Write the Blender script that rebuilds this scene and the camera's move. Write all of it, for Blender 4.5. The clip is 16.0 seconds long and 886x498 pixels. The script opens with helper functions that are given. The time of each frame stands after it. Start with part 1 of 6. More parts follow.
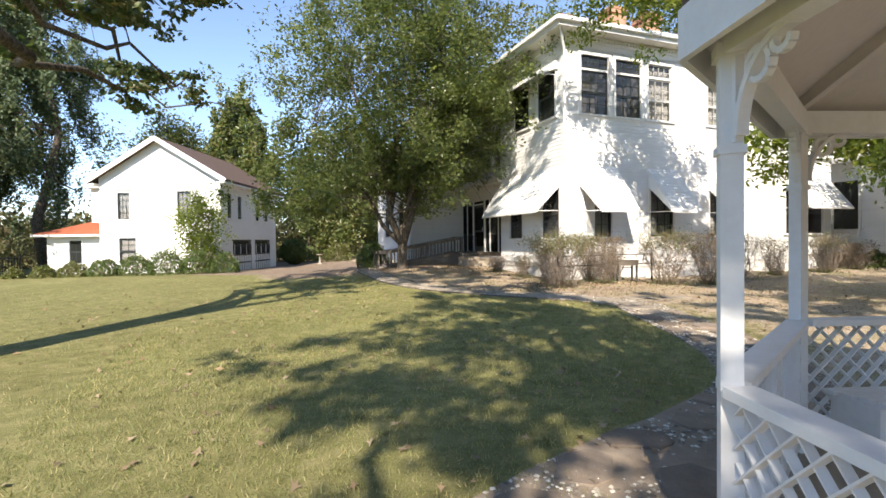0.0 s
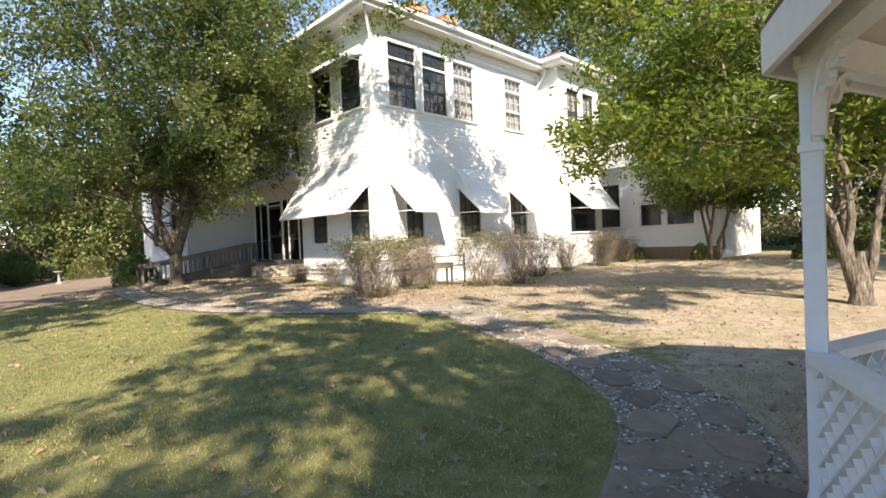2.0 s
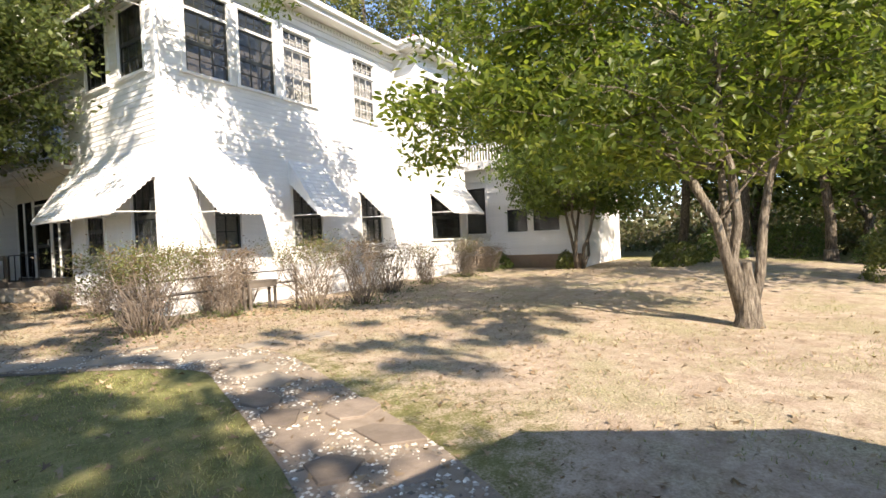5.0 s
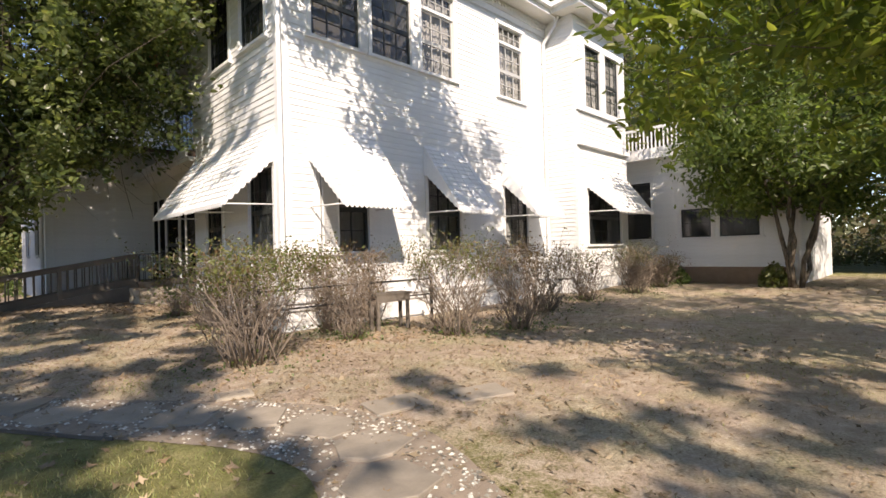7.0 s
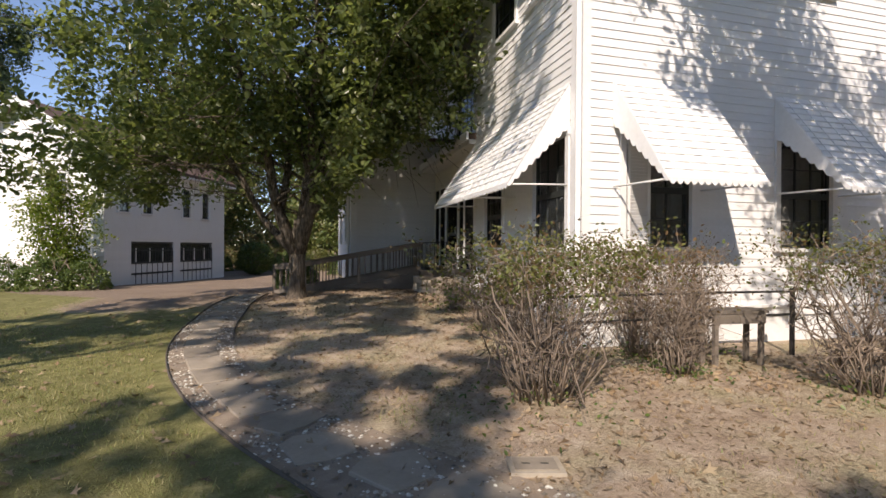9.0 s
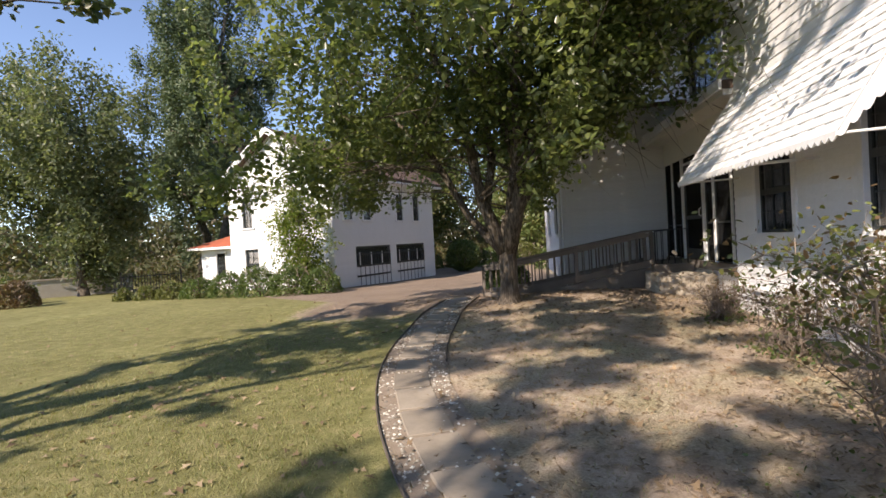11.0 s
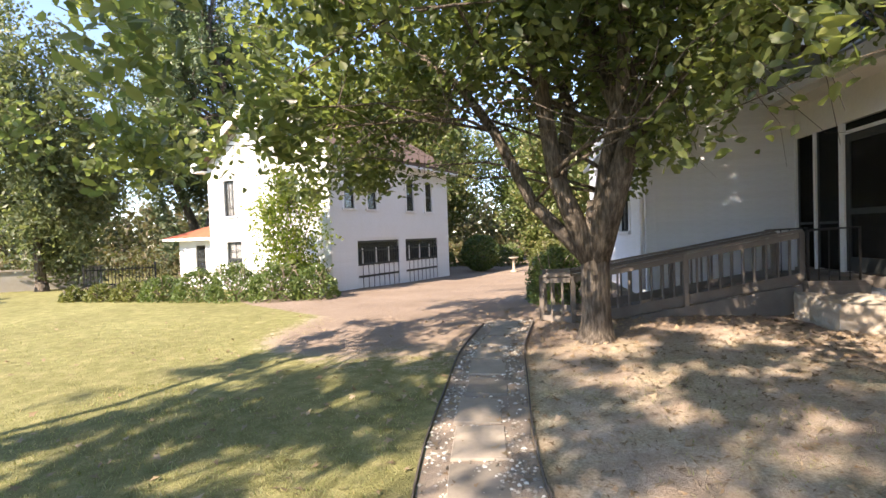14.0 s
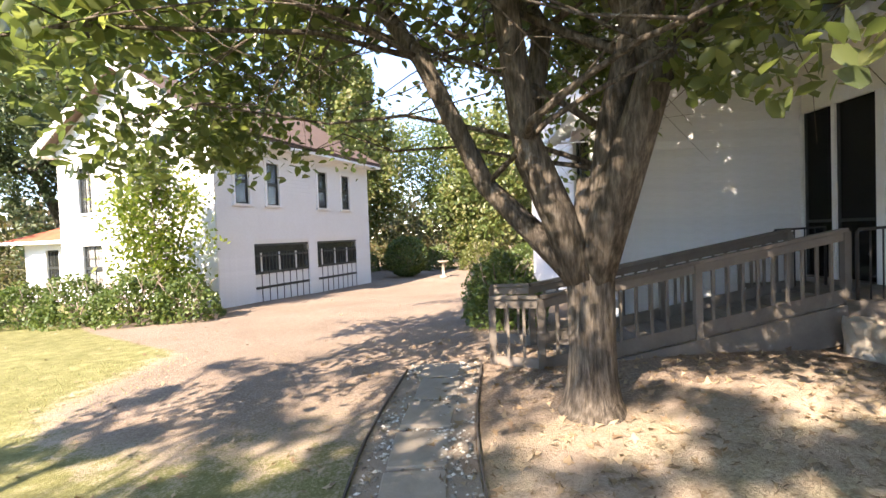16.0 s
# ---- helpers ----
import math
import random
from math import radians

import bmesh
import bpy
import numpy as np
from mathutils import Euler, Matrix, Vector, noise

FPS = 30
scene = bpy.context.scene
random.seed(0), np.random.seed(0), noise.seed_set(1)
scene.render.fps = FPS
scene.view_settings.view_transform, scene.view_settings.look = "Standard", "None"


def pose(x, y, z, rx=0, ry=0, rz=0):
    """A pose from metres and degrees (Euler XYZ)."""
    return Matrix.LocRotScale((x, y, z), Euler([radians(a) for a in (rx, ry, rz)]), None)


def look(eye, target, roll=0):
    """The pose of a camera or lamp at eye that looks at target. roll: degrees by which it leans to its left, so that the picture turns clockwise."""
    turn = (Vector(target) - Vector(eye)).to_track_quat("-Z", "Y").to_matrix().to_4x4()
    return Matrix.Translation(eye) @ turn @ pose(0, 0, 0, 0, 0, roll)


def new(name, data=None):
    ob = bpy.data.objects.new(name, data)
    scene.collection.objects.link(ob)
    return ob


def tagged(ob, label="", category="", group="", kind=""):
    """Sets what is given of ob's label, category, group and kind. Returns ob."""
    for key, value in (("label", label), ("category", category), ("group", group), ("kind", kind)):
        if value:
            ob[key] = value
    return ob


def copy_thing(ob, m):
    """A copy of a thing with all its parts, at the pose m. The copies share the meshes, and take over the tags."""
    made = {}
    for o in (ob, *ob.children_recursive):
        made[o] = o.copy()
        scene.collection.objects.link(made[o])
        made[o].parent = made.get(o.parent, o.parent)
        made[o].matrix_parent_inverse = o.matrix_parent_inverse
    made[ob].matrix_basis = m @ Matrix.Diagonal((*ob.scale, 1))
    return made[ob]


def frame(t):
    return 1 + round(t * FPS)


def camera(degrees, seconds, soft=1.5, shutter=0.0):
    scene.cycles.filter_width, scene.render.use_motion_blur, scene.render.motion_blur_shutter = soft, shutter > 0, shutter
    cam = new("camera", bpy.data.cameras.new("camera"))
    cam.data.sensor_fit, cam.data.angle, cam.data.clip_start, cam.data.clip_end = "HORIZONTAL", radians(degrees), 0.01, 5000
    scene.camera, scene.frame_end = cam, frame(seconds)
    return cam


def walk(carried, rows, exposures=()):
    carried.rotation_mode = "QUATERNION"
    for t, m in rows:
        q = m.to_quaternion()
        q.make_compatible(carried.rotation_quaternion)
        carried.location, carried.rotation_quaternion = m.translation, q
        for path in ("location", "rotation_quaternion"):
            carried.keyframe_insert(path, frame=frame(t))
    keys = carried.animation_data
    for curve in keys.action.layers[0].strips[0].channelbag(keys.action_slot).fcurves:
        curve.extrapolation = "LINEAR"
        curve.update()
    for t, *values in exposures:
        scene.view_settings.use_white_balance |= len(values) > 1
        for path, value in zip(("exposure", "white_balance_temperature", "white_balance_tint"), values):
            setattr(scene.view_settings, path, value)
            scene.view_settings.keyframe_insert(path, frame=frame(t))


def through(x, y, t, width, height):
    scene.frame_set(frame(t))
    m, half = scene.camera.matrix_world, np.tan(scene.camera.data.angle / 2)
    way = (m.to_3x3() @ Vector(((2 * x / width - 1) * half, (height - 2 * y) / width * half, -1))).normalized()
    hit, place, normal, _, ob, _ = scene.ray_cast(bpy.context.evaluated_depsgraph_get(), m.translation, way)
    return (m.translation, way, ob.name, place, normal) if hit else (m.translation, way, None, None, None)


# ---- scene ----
cam = camera(84, 16.0, soft=1.55)


def aim(x, y, z, yaw, pitch, roll):
    """A camera pose: yaw to the right of north, pitch up, roll, all in degrees."""
    a, b = radians(yaw), radians(pitch)
    way = Vector((math.sin(a) * math.cos(b), math.cos(a) * math.cos(b), math.sin(b)))
    eye = Vector((x, y, z))
    return look(eye, eye + way, roll)


PATH = [
    (0, -9.298, -13.361, 1.376, 20.85, -0.97, -0.64), (0.5, -9.271, -13.058, 1.391, 25.36, -1.12, -0.92),
    (1, -9.182, -12.609, 1.393, 31.78, -1.15, -1.32), (1.5, -8.957, -12.094, 1.389, 38.78, -1.18, -1.85),
    (2, -8.586, -11.600, 1.370, 44.03, -1.03, -2.30), (2.5, -8.261, -11.309, 1.371, 46.26, -0.98, -2.60),
    (3, -7.820, -11.044, 1.382, 49.30, -0.90, -3.08), (3.5, -7.286, -10.827, 1.394, 53.24, -0.89, -3.50),
    (3.7, -7.061, -10.759, 1.388, 54.92, -0.81, -3.48), (5.8, -4.984, -10.170, 1.375, 58.13, -0.83, -2.57),
    (6, -4.755, -9.900, 1.334, 56.11, -0.54, -2.59), (6.5, -4.211, -9.080, 1.389, 50.28, -0.14, -1.80),
    (7, -4.071, -8.056, 1.398, 44.73, 0.32, -1.50), (7.5, -4.152, -7.093, 1.402, 39.53, 0.49, -0.96),
    (8, -4.018, -6.521, 1.387, 32.54, 0.72, -0.59), (8.5, -3.957, -6.129, 1.373, 25.34, 0.98, -0.55),
    (9, -3.532, -5.987, 1.424, 15.19, -0.20, 0.40), (9.5, -3.174, -5.823, 1.458, 4.48, -0.52, -1.85),
    (10, -3.199, -5.476, 1.490, -2.40, -0.51, -3.88), (10.2, -3.260, -5.290, 1.500, -3.84, -0.56, -4.23),
    (12.3, -4.411, -2.940, 1.628, -12.19, -1.27, -0.82), (12.5, -4.462, -2.796, 1.628, -12.56, -1.27, -1.03),
    (13, -4.630, -2.269, 1.647, -12.28, -1.30, -1.52), (13.5, -4.737, -1.595, 1.648, -11.06, -1.29, -1.73),
    (14, -4.793, -0.804, 1.636, -8.38, -1.49, -2.00), (14.5, -4.827, -0.036, 1.632, -5.03, -1.55, -2.06),
    (15, -4.805, 0.673, 1.631, -2.73, -1.59, -2.08), (15.5, -4.848, 1.309, 1.639, -1.05, -1.60, -2.05),
    (16, -4.914, 1.917, 1.645, 0.07, -1.68, -2.13),
]
EXPOSURE = [(0.0, 1.17, 7200, 14), (3.7, 1.55, 7500, 15), (6.0, 1.20, 7500, 18), (8.5, 0.50, 7250, 20), (10.2, 0.48, 7250, 20), (12.3, 1.75, 7300, 20), (14.0, 1.9, 7450, 21), (16.0, 2.28, 7500, 20)]
walk(cam, [(r[0], aim(*r[1:])) for r in PATH], EXPOSURE)

# ---- light ----
SUN = Vector((-0.64, -1.0, 0.90)).normalized()
world = bpy.data.worlds.new("sky")
scene.world = world
world.use_nodes = True
wn = world.node_tree
sky = wn.nodes.new("ShaderNodeTexSky")
sky.sky_type, sky.sun_disc = "NISHITA", False
sky.sun_elevation = math.asin(SUN.z)
sky.sun_rotation = math.atan2(SUN.x, SUN.y)
sky.altitude = 1800
sky.air_density, sky.dust_density, sky.ozone_density = 1.0, 0.1, 3.0
wn.links.new(sky.outputs[0], wn.nodes["Background"].inputs[0])
wn.nodes["Background"].inputs[1].default_value = 0.15
sun_data = bpy.data.lights.new("sun", "SUN")
sun_data.energy, sun_data.angle, sun_data.color = 4.5, radians(0.53), (1.0, 0.95, 0.86)
sun_lamp = new("sun", sun_data)
sun_lamp.matrix_world = look(SUN * 60, (0, 0, 0))

# ---- materials ----
def mat(name, rough=0.7, metal=0.0, spec=0.5):
    m = bpy.data.materials.new(name)
    m.use_nodes = True
    b = m.node_tree.nodes["Principled BSDF"]
    b.inputs["Roughness"].default_value = rough
    b.inputs["Metallic"].default_value = metal
    b.inputs["Specular IOR Level"].default_value = spec
    return m, m.node_tree, b


def noise_node(nt, scale, detail=4.0, rough=0.6, coord="Object"):
    tc = nt.nodes.new("ShaderNodeTexCoord")
    n = nt.nodes.new("ShaderNodeTexNoise")
    n.inputs["Scale"].default_value = scale
    n.inputs["Detail"].default_value = detail
    n.inputs["Roughness"].default_value = rough
    nt.links.new(tc.outputs[coord], n.inputs["Vector"])
    return n


def ramp_node(nt, fac, stops):
    r = nt.nodes.new("ShaderNodeValToRGB")
    while len(r.color_ramp.elements) < len(stops):
        r.color_ramp.elements.new(0.5)
    for e, (p, c) in zip(r.color_ramp.elements, stops):
        e.position, e.color = p, (*c, 1)
    nt.links.new(fac, r.inputs[0])
    return r


def mix_node(nt, fac, a, b, mode="MIX"):
    m = nt.nodes.new("ShaderNodeMix")
    m.data_type, m.blend_type = "RGBA", mode
    for sock, v in ((m.inputs[0], fac), (m.inputs[6], a), (m.inputs[7], b)):
        if isinstance(v, (int, float)):
            sock.default_value = v
        elif isinstance(v, tuple):
            sock.default_value = (*v, 1)
        else:
            nt.links.new(v, sock)
    return m.outputs[2]


def bump_node(nt, b, height, strength, dist=0.01):
    n = nt.nodes.new("ShaderNodeBump")
    n.inputs["Strength"].default_value = strength
    n.inputs["Distance"].default_value = dist
    nt.links.new(height, n.inputs["Height"])
    nt.links.new(n.outputs[0], b.inputs["Normal"])


def grained(name, low, high, rough=0.7, big=2.0, fine=40.0, bump=0.2, dist=0.005, metal=0.0, spec=0.4, vary=0.0):
    """Two scales of noise between two colours, fine relief, and a little change from piece to piece."""
    m, nt, b = mat(name, rough, metal, spec)
    n1, n2 = noise_node(nt, big), noise_node(nt, fine, 6)
    c1 = ramp_node(nt, n1.outputs["Fac"], [(0.3, low), (0.7, high)])
    mid = tuple((p + q) / 2 for p, q in zip(low, high))
    c2 = ramp_node(nt, n2.outputs["Fac"], [(0.3, tuple(v * 0.8 for v in mid)), (0.7, tuple(min(1, v * 1.12) for v in mid))])
    col = mix_node(nt, 0.4, c1.outputs[0], c2.outputs[0])
    if vary:
        oi = nt.nodes.new("ShaderNodeObjectInfo")
        r = ramp_node(nt, oi.outputs["Random"], [(0, (1 - vary,) * 3), (1, (1 + vary * 0.5,) * 3)])
        col = mix_node(nt, 1.0, col, r.outputs[0], "MULTIPLY")
    nt.links.new(col, b.inputs["Base Color"])
    bump_node(nt, b, n2.outputs["Fac"], bump, dist)
    return m


def painted(name, colour, rough=0.55, dirt=0.12, vary=0.05, dirt_colour=(0.45, 0.42, 0.36)):
    m, nt, b = mat(name, rough, spec=0.35)
    n1, n2 = noise_node(nt, 1.3, 5), noise_node(nt, 18, 6)
    d = ramp_node(nt, n1.outputs["Fac"], [(0.45, (0, 0, 0)), (0.8, (dirt,) * 3)])
    col = mix_node(nt, d.outputs[0], colour, dirt_colour)
    f = ramp_node(nt, n2.outputs["Fac"], [(0.25, (0.93, 0.93, 0.92)), (0.6, (1, 1, 1))])
    col = mix_node(nt, 1.0, col, f.outputs[0], "MULTIPLY")
    oi = nt.nodes.new("ShaderNodeObjectInfo")
    r = ramp_node(nt, oi.outputs["Random"], [(0, (1 - vary,) * 3), (1, (1.0,) * 3)])
    col = mix_node(nt, 1.0, col, r.outputs[0], "MULTIPLY")
    nt.links.new(col, b.inputs["Base Color"])
    bump_node(nt, b, n2.outputs["Fac"], 0.15, 0.004)
    return m


def leafy(name, tones, gloss=0.45, through=0.35):
    """Leaf: colour changes from leaf to leaf, light passes through."""
    m, nt, b = mat(name, gloss, spec=0.55)
    g = nt.nodes.new("ShaderNodeNewGeometry")
    r = ramp_node(nt, g.outputs["Random Per Island"], [(i / max(1, len(tones) - 1), t) for i, t in enumerate(tones)])
    n = noise_node(nt, 0.35, 3)
    f = ramp_node(nt, n.outputs["Fac"], [(0.3, (0.72, 0.75, 0.7)), (0.7, (1.25, 1.2, 1.1))])
    col = mix_node(nt, 1.0, r.outputs[0], f.outputs[0], "MULTIPLY")
    nt.links.new(col, b.inputs["Base Color"])
    tr = nt.nodes.new("ShaderNodeBsdfTranslucent")
    bright = mix_node(nt, 1.0, col, (1.35, 1.38, 0.85), "MULTIPLY")
    nt.links.new(bright, tr.inputs["Color"])
    ms = nt.nodes.new("ShaderNodeMixShader")
    ms.inputs[0].default_value = through
    nt.links.new(b.outputs[0], ms.inputs[1])
    nt.links.new(tr.outputs[0], ms.inputs[2])
    nt.links.new(ms.outputs[0], nt.nodes["Material Output"].inputs["Surface"])
    return m


WHITE = painted("white_siding_paint", (0.76, 0.76, 0.75), dirt=0.10)
TRIM = painted("white_trim_paint", (0.76, 0.76, 0.75), rough=0.45, dirt=0.08)
CREAM = painted("cream_eave_paint", (0.74, 0.72, 0.66), dirt=0.12)
AWNING = painted("white_awning_metal", (0.76, 0.76, 0.75), rough=0.4, dirt=0.08, vary=0.02)
GAZEBO = painted("white_gazebo_paint", (0.78, 0.78, 0.77), rough=0.55, dirt=0.25)
CEILING_WOOD = painted("pale_ceiling_boards", (0.62, 0.58, 0.54), rough=0.7, dirt=0.2)
PALE_SASH = painted("weathered_pale_sash", (0.42, 0.42, 0.41), dirt=0.3)
DARKTRIM = grained("dark_sash_paint", (0.02, 0.024, 0.024), (0.035, 0.04, 0.038), 0.5)
TILE = grained("red_clay_tile", (0.36, 0.09, 0.045), (0.5, 0.15, 0.075), 0.8, 3, 50, 0.3, vary=0.25)
SHINGLE = grained("brown_shingle", (0.10, 0.065, 0.05), (0.17, 0.11, 0.085), 0.9, 4, 60, 0.5, vary=0.3)
BRICK = grained("tan_brick", (0.30, 0.20, 0.13), (0.40, 0.28, 0.19), 0.9, 5, 60, 0.4, vary=0.3)
MORTAR = grained("mortar", (0.36, 0.33, 0.28), (0.44, 0.41, 0.36), 0.95, 4, 60, 0.4)
CONCRETE = grained("stained_concrete", (0.26, 0.22, 0.17), (0.42, 0.37, 0.29), 0.9, 2, 30, 0.4)
FLAG = grained("brown_flagstone", (0.15, 0.118, 0.09), (0.27, 0.215, 0.165), 0.85, 5, 40, 0.7, 0.012, vary=0.3)
PAVER = grained("grey_paving_slab", (0.23, 0.195, 0.15), (0.35, 0.30, 0.235), 0.85, 4, 40, 0.4, 0.006, vary=0.2)
EDGING = grained("dark_edging", (0.08, 0.068, 0.055), (0.15, 0.125, 0.1), 0.9)
DECK = grained("weathered_deck_wood", (0.11, 0.092, 0.074), (0.20, 0.172, 0.14), 0.85, 3, 35, 0.5, 0.006, vary=0.25)


def bark(name, low, high, ridge):
    """Bark: furrows drawn out along the stem, with lichen-pale patches."""
    m, nt, b = mat(name, 0.95, spec=0.2)
    tc = nt.nodes.new("ShaderNodeTexCoord")
    mp = nt.nodes.new("ShaderNodeMapping")
    mp.inputs["Scale"].default_value = (1, 1, 0.16)
    nt.links.new(tc.outputs["Object"], mp.inputs["Vector"])
    n = nt.nodes.new("ShaderNodeTexNoise")
    n.inputs["Scale"].default_value, n.inputs["Detail"].default_value, n.inputs["Roughness"].default_value = ridge, 6, 0.65
    nt.links.new(mp.outputs[0], n.inputs["Vector"])
    c = ramp_node(nt, n.outputs["Fac"], [(0.34, tuple(v * 0.45 for v in low)), (0.48, low), (0.66, high)])
    p = noise_node(nt, 4, 5)
    f = ramp_node(nt, p.outputs["Fac"], [(0.35, (0.72, 0.72, 0.72)), (0.7, (1.2, 1.2, 1.15))])
    nt.links.new(mix_node(nt, 1.0, c.outputs[0], f.outputs[0], "MULTIPLY"), b.inputs["Base Color"])
    bump_node(nt, b, n.outputs["Fac"], 1.0, 0.05)
    return m


BARK = bark("grey_brown_bark", (0.12, 0.098, 0.076), (0.25, 0.21, 0.168), 30)
BARK_PALE = bark("pale_bark", (0.17, 0.14, 0.108), (0.31, 0.27, 0.215), 34)
TWIG = grained("dry_twig_bark", (0.15, 0.118, 0.09), (0.31, 0.25, 0.195), 0.95, 8, 60, 0.4)
IRON = grained("black_iron", (0.012, 0.012, 0.012), (0.03, 0.028, 0.026), 0.55, 5, 50, 0.2, metal=0.0)
GALV = grained("pale_metal_bar", (0.62, 0.62, 0.60), (0.75, 0.75, 0.73), 0.4, 5, 50, 0.1)
ROOM = grained("dim_tinted_lining", (0.15, 0.14, 0.125), (0.22, 0.21, 0.19), 0.95)
GARAGE_ROOM = grained("grey_garage_lining", (0.12, 0.12, 0.115), (0.2, 0.2, 0.19), 0.95)
CURTAIN = grained("pale_curtain", (0.70, 0.69, 0.66), (0.82, 0.81, 0.78), 0.9)
CHIMNEY = grained("chimney_brick", (0.36, 0.20, 0.13), (0.5, 0.30, 0.2), 0.9, 4, 50, 0.3)

GLASS, gnt, gb = mat("window_glass", 0.06, spec=0.5)
gb.inputs["Base Color"].default_value = (0.03, 0.035, 0.036, 1)
gb.inputs["Alpha"].default_value = 0.42
gb.inputs["IOR"].default_value = 1.75
SCREEN, snt, sb = mat("dark_insect_screen", 0.8, spec=0.15)
sb.inputs["Base Color"].default_value = (0.012, 0.013, 0.013, 1)
sb.inputs["Alpha"].default_value = 0.80

MAPLE_LEAF = leafy("maple_leaves", [(0.084, 0.116, 0.052), (0.118, 0.154, 0.064), (0.152, 0.190, 0.076), (0.205, 0.226, 0.090)], 0.30, 0.62)
OAK_LEAF = leafy("oak_leaves", [(0.042, 0.074, 0.024), (0.066, 0.106, 0.031), (0.102, 0.126, 0.043), (0.144, 0.120, 0.054)])
BROAD_LEAF = leafy("broad_bright_leaves", [(0.080, 0.120, 0.026), (0.118, 0.168, 0.032), (0.165, 0.215, 0.042), (0.235, 0.255, 0.060)], 0.42, 0.6)
CORNER_LEAF = leafy("glossy_green_leaves", [(0.070, 0.112, 0.034), (0.108, 0.158, 0.042), (0.160, 0.200, 0.056)], 0.4, 0.55)
SHRUB_LEAF = leafy("shrub_leaves", [(0.057, 0.098, 0.031), (0.093, 0.143, 0.039), (0.143, 0.182, 0.052)])
YELLOW_LEAF = leafy("yellow_green_leaves", [(0.085, 0.112, 0.032), (0.130, 0.150, 0.044), (0.185, 0.188, 0.060)])
RUST_LEAF = leafy("rusty_leaves", [(0.12, 0.08, 0.042), (0.17, 0.105, 0.055), (0.10, 0.095, 0.038)])
PINE_LEAF = leafy("pine_needles", [(0.053, 0.087, 0.043), (0.083, 0.123, 0.059), (0.124, 0.158, 0.074)], 0.6, 0.2)
PALE_LEAF = leafy("pale_grey_green_leaves", [(0.095, 0.125, 0.065), (0.14, 0.17, 0.09), (0.19, 0.21, 0.12)], 0.45, 0.5)
BRUSH_LEAF = leafy("dull_brush_leaves", [(0.060, 0.075, 0.030), (0.090, 0.100, 0.040), (0.135, 0.125, 0.058), (0.125, 0.092, 0.055)], 0.6, 0.35)
WOODS_LEAF = leafy("woodland_leaves", [(0.074, 0.112, 0.036), (0.116, 0.158, 0.048), (0.165, 0.195, 0.068), (0.231, 0.210, 0.090)])
PEBBLE = leafy("mixed_pebbles", [(0.10, 0.085, 0.07), (0.22, 0.195, 0.165), (0.42, 0.39, 0.35), (0.72, 0.70, 0.66)], 0.75, 0.0)
GRASS = leafy("grass_blades", [(0.150, 0.182, 0.058), (0.205, 0.232, 0.080), (0.290, 0.280, 0.125), (0.40, 0.335, 0.185)], 0.6, 0.3)
LITTER = leafy("fallen_leaves", [(0.19, 0.125, 0.072), (0.26, 0.185, 0.115), (0.36, 0.28, 0.19), (0.13, 0.085, 0.055)], 0.8, 0.1)


